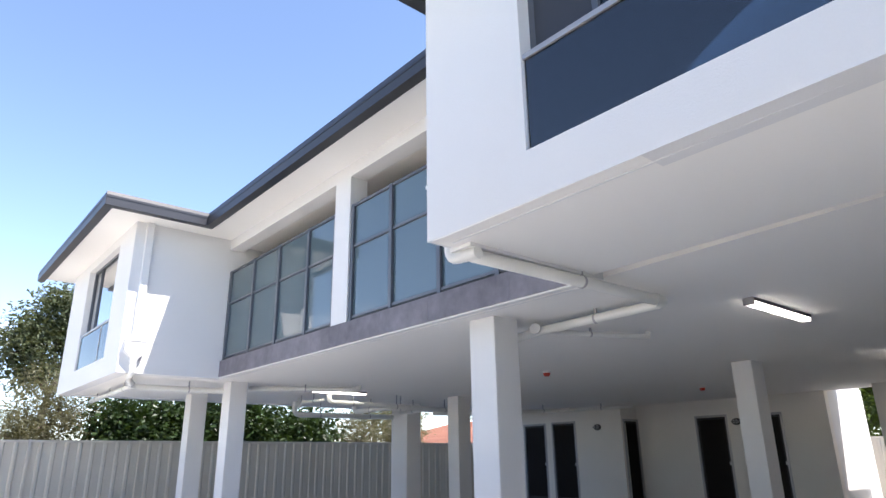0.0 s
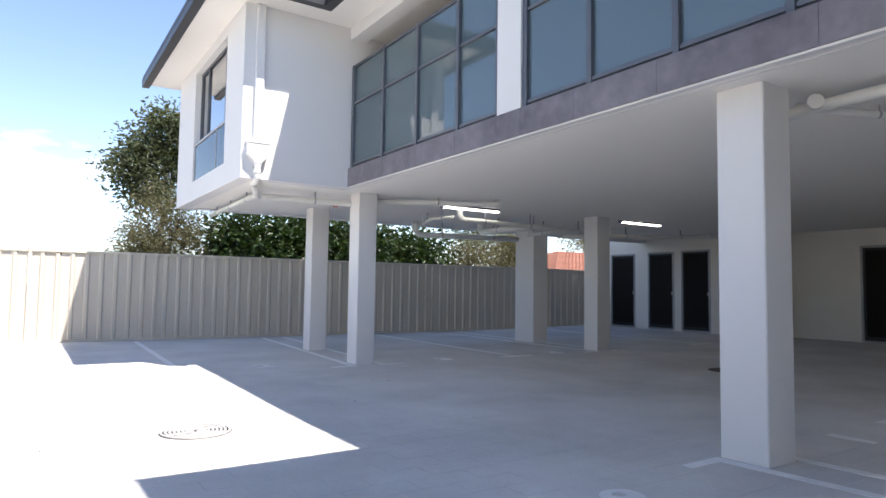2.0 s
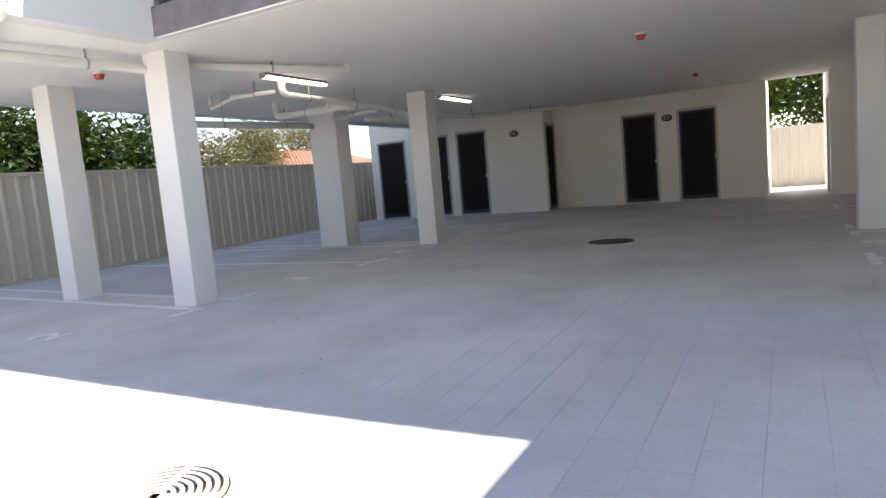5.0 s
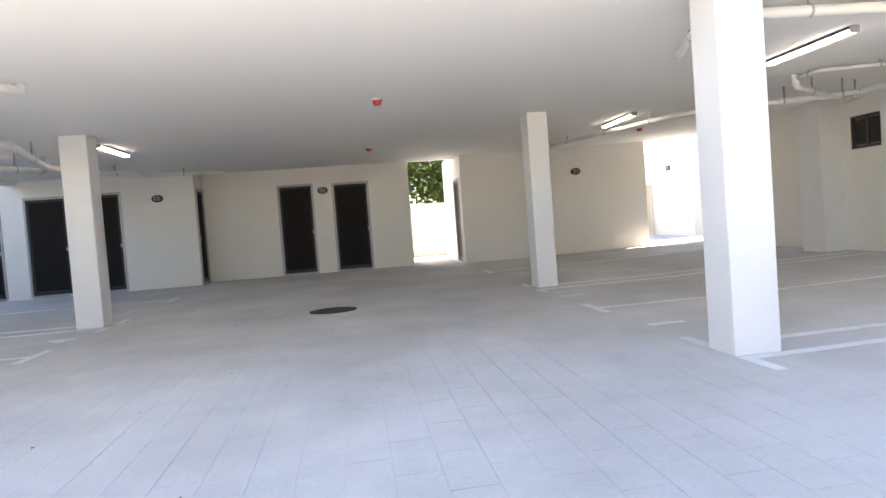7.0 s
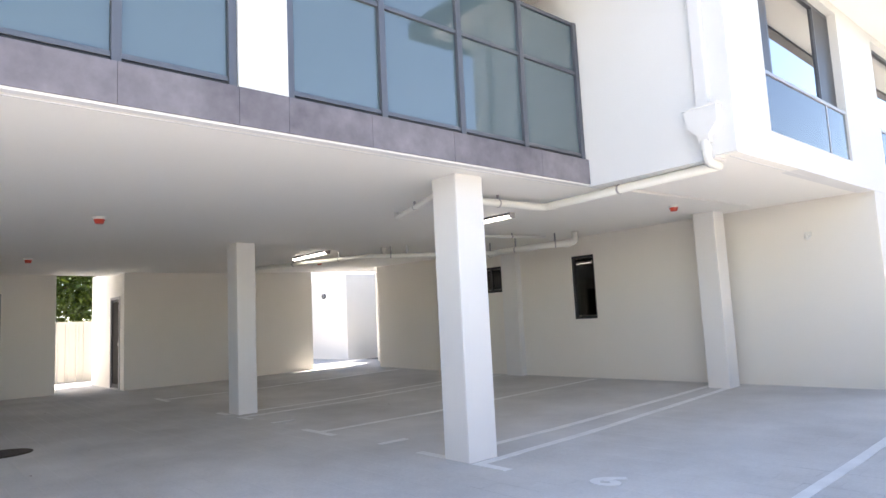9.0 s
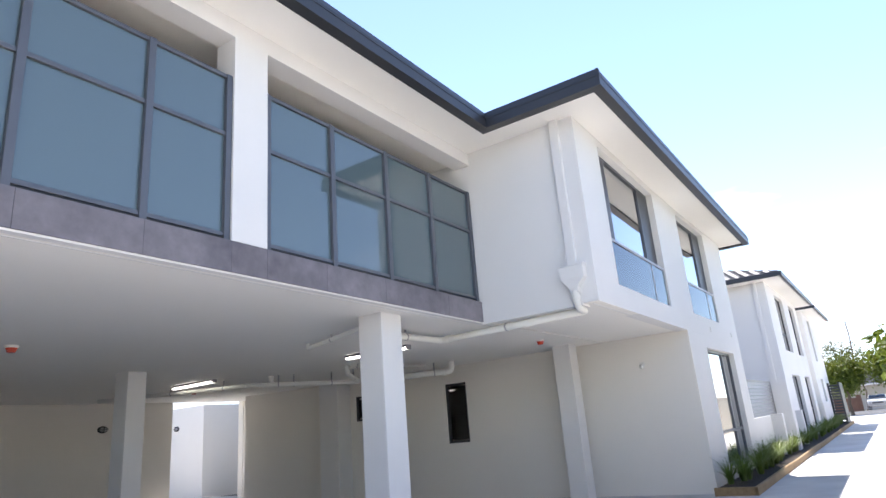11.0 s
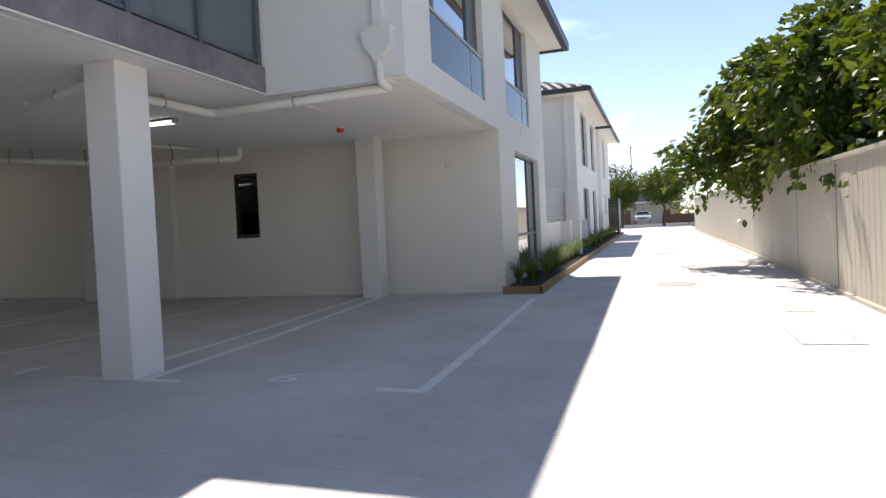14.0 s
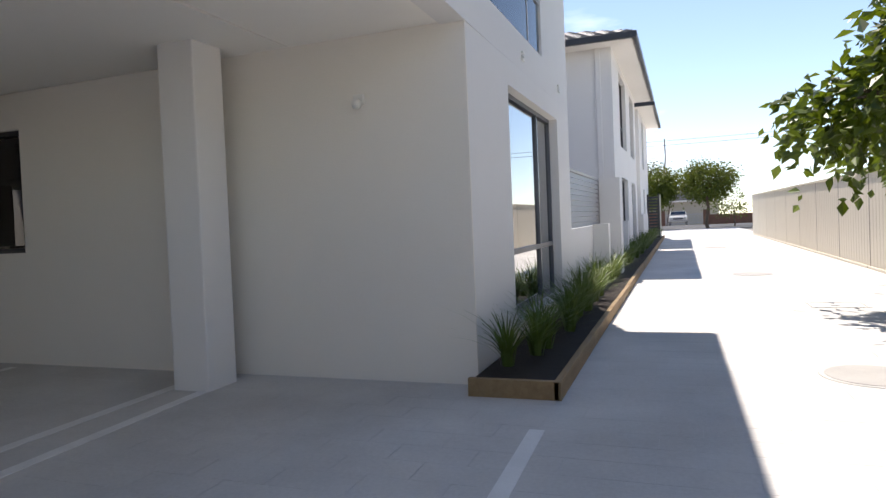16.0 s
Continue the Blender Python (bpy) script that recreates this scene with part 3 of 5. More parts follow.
def steel_fence(name, pts, height, label, pitch=0.26, depth=0.03, out=1, mat=None, slot=0.03):
    """A fence of ribbed steel sheets between posts, along a line of points."""
    root = empty(name, (*pts[0], 0), label, "fence")
    for p, q in zip(pts, pts[1:]):
        p, q = Vector(p), Vector(q)
        d, ln = (q - p).normalized(), (q - p).length
        n = Vector((-d.y, d.x)) * out
        count = max(1, round(ln / 2.36))
        bay = ln / count
        for k in range(count):
            s0, s1 = k * bay + slot, (k + 1) * bay - slot
            bm = bmesh.new()
            prof, s = [], s0
            while s < s1:
                for f, o in ((0, 0), (0.62, 0), (0.72, depth), (0.9, depth)):
                    if s + f * pitch <= s1:
                        prof.append((s + f * pitch, o))
                s += pitch
            prof.append((s1, 0))
            lo = [bm.verts.new((*(p + d * a + n * o), 0.0)) for a, o in prof]
            hi = [bm.verts.new((*(p + d * a + n * o), height - 0.03)) for a, o in prof]
            for i in range(len(prof) - 1):
                bm.faces.new((lo[i], lo[i + 1], hi[i + 1], hi[i]))
            g = bmesh.ops.extrude_face_region(bm, geom=bm.faces[:])
            bmesh.ops.translate(bm, verts=[v for v in g["geom"] if isinstance(v, bmesh.types.BMVert)], vec=(*(-n * 0.004), 0))
            bmesh.ops.recalc_face_normals(bm, faces=bm.faces[:])
            piece("panel", bm, mat or FENCE, root)
            for nm, z0, z1 in (("top_rail", height - 0.05, height), ("bottom_rail", 0.0, 0.05)):
                bm = bmesh.new()
                box(bm, 0, s1 - s0, -0.02, 0.045 if out > 0 else 0.02, z0, z1, bevel=0.006)
                m = Matrix(((d.x, -d.y, 0, p.x + d.x * s0), (d.y, d.x, 0, p.y + d.y * s0), (0, 0, 1, 0), (0, 0, 0, 1)))
                bmesh.ops.transform(bm, matrix=m, verts=bm.verts[:])
                piece(nm, bm, mat or FENCE, root)
        for k in range(count + 1):
            c = p + d * (k * bay)
            bm = bmesh.new()
            box(bm, -0.026, 0.026, -0.03, 0.05 if slot > 0.025 else -0.002, -0.05, height + (0.012 if slot > 0.025 else -0.01), bevel=0.006)
            bmesh.ops.transform(bm, matrix=Matrix(((d.x, -d.y, 0, c.x), (d.y, d.x, 0, c.y), (0, 0, 1, 0), (0, 0, 0, 1))), verts=bm.verts[:])
            piece("post", bm, PANEL_SHADE if slot < 0.03 else mat or FENCE, root)
    return root


steel_fence("fence", [(19.0, 16.85), (-1.45, 16.85)], 1.84, "cream ribbed steel fence behind the car park", out=1, mat=FENCE_REAR)
steel_fence("fence", [(-1.40, 16.80), (-1.40, 4.3), (-1.38, -8.0), (-1.15, -28.6)], 1.78, "cream steel panel fence along the drive", pitch=0.19, depth=0.0045, out=1, slot=0.024)
steel_fence("fence", [(21.2, 12.0), (21.2, -8.0)], 1.75, "cream steel fence behind the side yard", out=-1)

# ---- upper storey ----
NBW = [(11.52, 13.62, 2.96, 4.88)]
wall("wall_north_block_west", 'x', 3.12, 3.32, 10.61, 14.95, 2.63, 5.06, NBW)
wall("wall_north_block_south", 'y', 10.61, 10.81, 3.32, 4.73, 2.63, 5.06)
wall("wall_balcony_north", 'y', 10.61, 10.81, 4.73, 6.4, 2.8, 5.06)
wall("wall_north_block_north", 'y', 14.75, 14.95, 3.32, 16.62, 2.63, 5.06)
wall("wall_upper_east", 'x', 16.42, 16.62, -5.5, 14.75, 2.86, 5.06)
SKEW[0] = True
wall("wall_south_block_west", 'x', 3.11, 3.31, -5.7, 3.12, 2.658, 5.06, [(-0.42, 2.24, 2.97, 4.94), (-4.05, -1.95, 3.02, 4.95)])
wall("wall_south_block_low", 'x', 3.11, 3.31, -5.7, -1.27, -0.05, 2.657, [(-4.85, -2.45, 0.27, 2.42)])
# Unseen end wall coloured dark to keep bounce light off the next block.
wall("wall_south_block_end", 'y', -5.7, -5.5, 3.31, 16.6, -0.05, 5.06, mat=GREY, label="unseen end wall of the block, darkened to cut bounce")
SKEW[0] = False
wall("wall_south_block_north", 'y', 2.92, 3.12, 3.31, 4.73, 2.63, 5.06)
wall("wall_balcony_south", 'y', 2.92, 3.12, 4.73, 6.4, 2.8, 5.06)
wall("wall_balcony_back", 'x', 6.2, 6.4, 3.12, 10.61, 2.8, 5.06, [(4.2, 6.2, 2.95, 4.6), (7.6, 9.6, 2.95, 4.6)])
wall("wall_balcony_head", 'x', 4.69, 4.93, 3.12, 10.61, 4.87, 5.06)
tagged(part("ceiling_balcony", boxes((4.93, 6.2, 3.12, 10.61, 4.96, 5.05)), CEIL), "white balcony ceiling", "ceiling", kind="structure")
wall("wall_balcony_pier", 'x', 4.69, 4.95, 6.67, 7.04, 2.925, 4.87)
tagged(part("floor_balcony", boxes((4.80, 6.2, 3.12, 10.61, 2.78, 2.9)), CEIL), "balcony slab", "floor", kind="structure")
for nm, y0, y1 in (("window_3", 4.2, 6.2), ("window_4", 7.6, 9.6)):
    window(nm, 'x', 6.2, 1, y0, y1, 2.95, 4.6, DARK, "dark-framed sliding balcony door", mullions=((y0 + y1) / 2,))
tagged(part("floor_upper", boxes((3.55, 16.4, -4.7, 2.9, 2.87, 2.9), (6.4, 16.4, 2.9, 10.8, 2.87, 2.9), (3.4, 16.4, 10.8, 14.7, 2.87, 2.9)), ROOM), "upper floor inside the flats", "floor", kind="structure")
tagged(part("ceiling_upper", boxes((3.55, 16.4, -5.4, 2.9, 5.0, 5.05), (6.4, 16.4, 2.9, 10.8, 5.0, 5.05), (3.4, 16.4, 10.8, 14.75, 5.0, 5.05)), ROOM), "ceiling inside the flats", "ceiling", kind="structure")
wall("wall_room_back", 'x', 7.4, 7.5, -4.7, 14.7, 2.9, 5.0, mat=ROOM, label="added inner wall of the flats, dimmed by its colour")

window("window_5", 'x', 3.12, 1, 11.52, 13.62, 2.96, 4.88, ALU, "tall aluminium window with a glass safety panel", mullions=(11.95, 13.1), sash=((11.56, 11.93),), rail=3.58)
SKEW[0] = True
window("window_6", 'x', 3.11, 1, -0.42, 2.24, 2.97, 4.94, ALU, "tall aluminium window with dark side screens", mullions=(0.15, 1.76), sash=((-0.38, 0.15), (1.78, 2.2)), rail=3.58)
window("window_7", 'x', 3.11, 1, -4.05, -1.95, 3.02, 4.95, ALU, "tall aluminium window with dark side screens", mullions=(-3.5, -2.35), sash=((-4.01, -3.5), (-2.33, -1.99)), rail=3.6)
window("window_8", 'x', 3.11, 1, -4.85, -2.45, 0.27, 2.42, ALU, "large ground floor window with a low fixed light", mullions=(-4.1,), transoms=(0.88,), depth=0.1, sill=True)
SKEW[0] = False

# grey cladding of the balcony edge, panel by panel
band = empty("balcony_fascia", (4.7, 6.8, 2.65), "purple-grey cladding panels along the balcony edge", "fascia", kind="structure")
edges = [3.12, 3.9, 5.08, 5.95, 6.67, 7.04, 7.8, 8.65, 9.5, 10.3, 10.61]
for a, b in zip(edges, edges[1:]):
    piece("panel", boxes((4.686, 4.80, a + 0.0015, b - 0.0015, 2.655, 2.922)), GREY, band)


def balustrade(y0, y1, mull, label):
    root = empty("balcony_screen", (4.75, (y0 + y1) / 2, 2.92), label, "balcony screen", "balcony glass screens")
    zb, zm, zt = 2.955, 3.89, 4.47
    ys = [y0, *mull, y1]
    for k, y in enumerate(ys):
        w = 0.03
        piece("post", boxes((4.71, 4.79, y - w, y + w, 2.925, zt), bevel=0.004), ALU, root)
    for a, b in zip(ys, ys[1:]):
        a, b = a + 0.03, b - 0.03
        for nm, z in (("bottom_rail", zb + 0.02), ("middle_rail", zm), ("top_rail", zt - 0.018)):
            piece(nm, boxes((4.722, 4.778, a, b, z - 0.018, z + 0.018), bevel=0.003), ALU, root)
        for z0, z1 in ((zb + 0.045, zm - 0.02), (zm + 0.02, zt - 0.04)):
            piece("pane", boxes((4.744, 4.754, a + 0.002, b - 0.002, z0, z1)), GLASS_BALC, root)
        piece("gap_strip", boxes((4.73, 4.78, a, b, 2.925, 2.952)), BLACK, root)


balustrade(7.07, 10.55, (7.8, 8.7, 9.6), "frosted grey-green glass balcony screen in aluminium frames")
balustrade(3.17, 6.64, (4.08, 4.93, 5.80), "frosted grey-green glass balcony screen in aluminium frames")

# ---- eaves, gutters and roofs ----
def gutter(name, pts, label, z=5.03):
    """A dark quad gutter and fascia along points (its outer line)."""
    root = empty(name, (*pts[0], z), label, "gutter", "gutters")
    prof = [(0.0, -0.02), (0.0, 0.14), (0.012, 0.20), (0.03, 0.20), (0.03, 0.15), (0.13, 0.15), (0.13, -0.02)]
    runs = list(pts_pairs(pts))
    mit = [runs[0][2]]
    for p, q in zip(runs, runs[1:]):
        s = 1 + p[2][0] * q[2][0] + p[2][1] * q[2][1]
        mit.append(((p[2][0] + q[2][0]) / s, (p[2][1] + q[2][1]) / s))
    mit.append(runs[-1][2])
    for i, ((x0, y0), (x1, y1), _) in enumerate(runs):
        (ax, ay), (ex, ey) = mit[i], mit[i + 1]
        bm = bmesh.new()
        a = [bm.verts.new((x0 + ax * u, y0 + ay * u, z + v)) for u, v in prof]
        b = [bm.verts.new((x1 + ex * u, y1 + ey * u, z + v)) for u, v in prof]
        n = len(prof)
        for k in range(n):
            bm.faces.new((a[k], b[k], b[(k + 1) % n], a[(k + 1) % n]))
        bmesh.ops.recalc_face_normals(bm, faces=bm.faces[:])
        piece("run", bm, DARK, root)
        bm = bmesh.new()
        q = [(-0.006, 0.10), (-0.006, 0.122), (0.0, 0.122), (0.0, 0.10)]
        a = [bm.verts.new((x0 + ax * u, y0 + ay * u, z + v)) for u, v in q]
        b = [bm.verts.new((x1 + ex * u, y1 + ey * u, z + v)) for u, v in q]
        for k in range(4):
            bm.faces.new((a[k], b[k], b[(k + 1) % 4], a[(k + 1) % 4]))
        piece("bead", bm, DARK, root)


def pts_pairs(pts):
    """Runs with inward normals; the line goes round with the roof on its left."""
    for p, q in zip(pts, pts[1:]):
        dx, dy = q[0] - p[0], q[1] - p[1]
        ln = math.hypot(dx, dy)
        yield p, q, (-dy / ln, dx / ln)


def eave_soffit(name, rects, z=5.05):
    tagged(part(name, boxes(*[(a, b, c, d, z, z + 0.02) for a, b, c, d in rects]), CEIL), "white lined eave soffit", "soffit", kind="structure")


eave_soffit("soffit_north", [(2.6, 4.1, 10.1, 15.4), (4.1, 4.93, 10.1, 10.7)])
eave_soffit("soffit_middle", [(4.1, 4.95, 2.95, 10.1)])
SKEW[0] = True
eave_soffit("soffit_south", [(2.6, 3.4, -6.1, 3.6), (3.4, 4.1, 2.9, 3.6)])
gutter("gutter", [(2.5, 3.68), (2.5, -6.2), (16, -6.2)], "charcoal metal gutter along the eave")
SKEW[0] = False
gutter("gutter", [(2.5, 15.5), (2.5, 10.02), (4.04, 10.02), (4.04, 3.68), (2.5, 3.68)], "charcoal metal gutter stepping round the eaves")


def tiled(name, rows, mat, label, root=None):
    """A roof slope from courses: each (left, right) pair of points; wavy tiles, stepped course by course."""
    bm = bmesh.new()
    for (l0, r0), (l1, r1) in zip(rows, rows[1:]):
        l0, r0, l1, r1 = map(Vector, (l0, r0, l1, r1))
        n = (r0 - l0).cross(l1 - l0).normalized()
        if n.z < 0:
            n = -n
        w = (r0 - l0).length
        k = max(2, int(w / 0.05))
        lo = [l0.lerp(r0, i / k) + n * (0.045 + 0.018 * math.sin(w * i / k / 0.3 * 2 * math.pi)) for i in range(k + 1)]
        hi = [l1.lerp(r1, i / k) + n * (0.012 + 0.018 * math.sin(w * i / k / 0.3 * 2 * math.pi)) for i in range(k + 1)]
        base = [l0.lerp(r0, i / k) - n * 0.01 for i in range(k + 1)]
        a, b, c = ([bm.verts.new(v) for v in line] for line in (lo, hi, base))
        for i in range(k):
            bm.faces.new((a[i], a[i + 1], b[i + 1], b[i]))
            bm.faces.new((c[i], c[i + 1], a[i + 1], a[i]))
    ob = part(name, bm, mat, None, "")
    return tagged(ob, label, "roof", kind="structure")


def slope_rows(l0, r0, l1, r1, course=0.32):
    l0, r0, l1, r1 = map(Vector, (l0, r0, l1, r1))
    n = max(2, int((l1 - l0).length / course))
    return [(l0.lerp(l1, k / n), r0.lerp(r1, k / n)) for k in range(n + 1)]


def hip_roof(tag, x0, x1, y0, y1, z, pitch, mat):
    """Four tiled slopes up to a ridge along the longer side."""
    h = min(x1 - x0, y1 - y0) / 2
    t = h * math.tan(radians(pitch))
    if x1 - x0 >= y1 - y0:
        a, b = (x0 + h, (y0 + y1) / 2, z + t), (x1 - h, (y0 + y1) / 2, z + t)
        sl = [((x0, y0, z), (x1, y0, z), a, b), ((x1, y1, z), (x0, y1, z), b, a), ((x0, y1, z), (x0, y0, z), a, a), ((x1, y0, z), (x1, y1, z), b, b)]
    else:
        a, b = ((x0 + x1) / 2, y0 + h, z + t), ((x0 + x1) / 2, y1 - h, z + t)
        sl = [((x0, y0, z), (x1, y0, z), a, a), ((x1, y1, z), (x0, y1, z), b, b), ((x0, y1, z), (x0, y0, z), b, a), ((x1, y0, z), (x1, y1, z), a, b)]
    for s in sl:
        tiled("roof_" + tag, slope_rows(*s), mat, "tiled roof slope")


hip_roof("north", 2.55, 17.0, 10.07, 15.5, 5.17, 20, TILE)
hip_roof("south", 2.85, 17.0, -6.1, 3.63, 5.17, 20, TILE)
tiled("roof_middle", slope_rows((4.09, 11.2, 5.17), (4.09, 2.5, 5.17), (10.9, 11.2, 7.6), (10.9, 2.5, 7.6)), TILE, "grey tiled roof slope")

# ---- drains and services ----
def downpipe(x, y, mirror, label):
    """A rain head on a wall face with a pipe down to it, and the elbow below. mirror: +1 faces north, -1 south."""
    root = empty("downpipe", (x, y, 2.6), label, "downpipe", "rain heads")
    s = mirror
    piece("pipe", boxes((x - 0.06, x + 0.06, min(y, y + s * 0.06), max(y, y + s * 0.06), 3.1, 5.06), bevel=0.012), WHITE, root)
    bm = bmesh.new()
    def ring(w, d, z):
        return [bm.verts.new(v) for v in ((x - w, y + s * 0.003, z), (x + w, y + s * 0.003, z), (x + w, y + s * d, z), (x - w, y + s * d, z))]
    rs = [ring(0.05, 0.08, 2.78), ring(0.05, 0.1, 2.84), ring(0.15, 0.11, 2.95), ring(0.15, 0.11, 3.10), ring(0.165, 0.12, 3.10), ring(0.165, 0.12, 3.125)]
    for a, b in zip(rs, rs[1:]):
        for k in range(4):
            bm.faces.new((a[k], a[(k + 1) % 4], b[(k + 1) % 4], b[k]))
    bm.faces.new(rs[0][::-1])
    bm.faces.new(rs[-1])
    bmesh.ops.recalc_face_normals(bm, faces=bm.faces[:])
    piece("rain_head", bm, WHITE, root)
    bm = tube(bmesh.new(), [(x, y + s * 0.055, 2.80), (x, y + s * 0.055, 2.60), (x + 0.02, y - s * 0.2, 2.592)], 0.043, 14, 0.07)
    tube(bm, [(x, y + s * 0.055, 2.70), (x, y + s * 0.055, 2.74)], 0.052, 14)
    piece("elbow", bm, PVC, root, "white plastic elbow", smooth=False)
    return root


downpipe(3.33, 10.61, -1, "white rain head and square downpipe on a sunlit wall")
downpipe(3.36, 3.12, 1, "white rain head and square downpipe on a shaded wall")


def pipe_run(pts, r, label, hangers=()):
    root = empty("drain_pipe", pts[0], label, "pipe", "drain pipes")
    piece("pipe", tube(bmesh.new(), pts, r, 14, r * 2.2), PVC, root, smooth=True)
    V = [Vector(p) for p in pts]
    for a in V[1:-1]:
        piece("collar", tube(bmesh.new(), [a + (V[0] - a).normalized() * r * 2.6, a + (V[0] - a).normalized() * r * 3.6], r * 1.17, 14), PVC, root)
    for a, b in zip(V, V[1:]):
        n = max(1 if (b - a).length > 0.4 else 0, int((b - a).length / 1.1))
        for k in range(n):
            c = a.lerp(b, (k + 0.5) / n)
            if abs((b - a).normalized().z) < 0.5:
                top = ceil_z(c.x, c.y)
                piece("hanger", boxes((c.x - 0.008, c.x + 0.008, c.y - 0.012, c.y + 0.012, c.z + r * 0.9, top + 0.02)), SILVER, root)
                d = (b - a).normalized() * 0.012
                piece("strap", tube(bmesh.new(), [c - d, c + d], r * 1.06, 14), SILVER, root)
    return root


pipe_run([(3.38, 2.98, 2.585), (5.55, 2.88, 2.56), (5.60, 4.40, 2.55), (5.32, 4.62, 2.44)], 0.047, "white plastic drain pipe under the soffit")
pipe_run([(5.6, 4.52, 2.58), (7.0, 4.0, 2.58), (7.0, 4.0, 2.66)], 0.03, "thin white waste pipe under the soffit")
pipe_run([(3.37, 10.8, 2.54), (3.62, 11.5, 2.52), (5.36, 11.25, 2.50), (5.25, 11.15, 2.42)], 0.05, "white plastic drain pipe under the soffit")
pipe_run([(3.62, 11.55, 2.54), (3.75, 14.9, 2.54)], 0.04, "white plastic pipe along the soffit edge")
pipe_run([(5.5, 11.2, 2.57), (7.25, 10.3, 2.57), (7.25, 10.3, 2.66)], 0.045, "white plastic waste pipe under the soffit")
pipe_run([(7.29, 11.45, 2.67), (7.29, 11.45, 2.43), (9.5, 11.45, 2.40), (11.6, 12.05, 2.42), (13.2, 12.1, 2.48), (15.2, 11.75, 2.58), (15.75, 10.15, 2.60)], 0.05, "white drain pipe crossing the car park")
pipe_run([(8.95, 13.1, 2.67), (8.95, 13.1, 2.40), (8.92, 11.75, 2.40), (9.4, 11.45, 2.40)], 0.06, "large white branch drain pipe")
pipe_run([(7.9, 14.05, 2.68), (7.9, 14.05, 2.36), (10.3, 13.45, 2.34)], 0.06, "large white drain pipe near the fence side")
pipe_run([(7.45, 13.0, 2.67), (7.45, 13.0, 2.45), (7.08, 12.1, 2.47), (7.2, 11.5, 2.47)], 0.03, "thin white branch pipe")
pipe_run([(10.95, 12.65, 2.40), (12.3, 12.35, 2.42), (12.3, 12.35, 2.68)], 0.05, "white branch drain pipe beside the broad column")
pipe_run([(9.98, 12.7, 2.38), (10.0, 11.75, 2.40)], 0.04, "short white branch pipe")
pipe_run([(14.2, 3.05, 2.58), (10.4, 2.2, 2.50), (9.7, 1.5, 2.46), (9.2, 0.6, 2.44), (9.0, 0.2, 2.44)], 0.04, "thin white waste pipe beneath the soffit")
pipe_run([(9.6, -0.1, 2.43), (8.95, 0.2, 2.44), (8.1, 0.1, 2.45), (7.58, -0.38, 2.47), (7.58, -0.38, 2.70)], 0.055, "large white drain pipe near the south wall")
pipe_run([(8.55, 1.5, 2.60), (8.15, 1.5, 2.60), (7.9, 0.05, 2.60)], 0.025, "thin white waste pipe beneath the soffit")
pipe_run([(10.2, 1.9, 2.68), (10.2, 1.9, 2.48), (9.6, 1.3, 2.46)], 0.045, "white branch drain pipe")
pipe_run([(8.6, 1.5, 2.68), (8.6, 1.5, 2.50), (9.15, 0.6, 2.45)], 0.045, "white branch drain pipe")


def batten(x, y, label, length=1.25):
    """A fluorescent batten under the soffit, along x."""
    z = ceil_z(x, y)
    root = empty("ceiling_light", (x, y, z), label, "ceiling light", "car park lights")
    piece("body", boxes((x - length / 2, x + length / 2, y - 0.05, y + 0.05, z - 0.035, z + 0.005), bevel=0.006), ALU, root)
    piece("diffuser", prism(bmesh.new(), [(y - 0.046, z - 0.035), (y - 0.036, z - 0.065), (y + 0.036, z - 0.065), (y + 0.046, z - 0.035)], 'x', x - length / 2 + 0.01, x + length / 2 - 0.01), TUBE, root, "lit white diffuser")
    for s in (-1, 1):
        piece("end_cap", boxes((x + s * length / 2 - 0.012, x + s * length / 2 + 0.012, y - 0.051, y + 0.051, z - 0.07, z), bevel=0.004), SILVER, root)


for bx_, by_ in ((7.42, 11.3), (11.7, 11.07), (11.42, 2.73), (7.0, 2.55)):
    batten(bx_, by_, "lit fluorescent batten under the white soffit")


def detector(x, y, label, red=True):
    z = ceil_z(x, y)
    root = empty("smoke_detector", (x, y, z), label, "smoke detector", "ceiling detectors")
    bm = bmesh.new()
    bmesh.ops.create_cone(bm, cap_ends=True, segments=20, radius1=0.07, radius2=0.075, depth=0.03, matrix=Matrix.Translation((x, y, z - 0.012)))
    piece("base", bm, PVC, root)
    bm = bmesh.new()
    bmesh.ops.create_cone(bm, cap_ends=True, segments=20, radius1=0.042, radius2=0.062, depth=0.055, matrix=Matrix.Translation((x, y, z - 0.05)))
    piece("cap", bm, RED if red else IRON, root, "red sensor cap" if red else "")


for dx, dy in ((8.7, 6.98), (13.6, 6.97), (5.24, 12.3), (5.15, 0.57), (13.1, 1.56)):
    detector(dx, dy, "round red fire detector on the soffit")


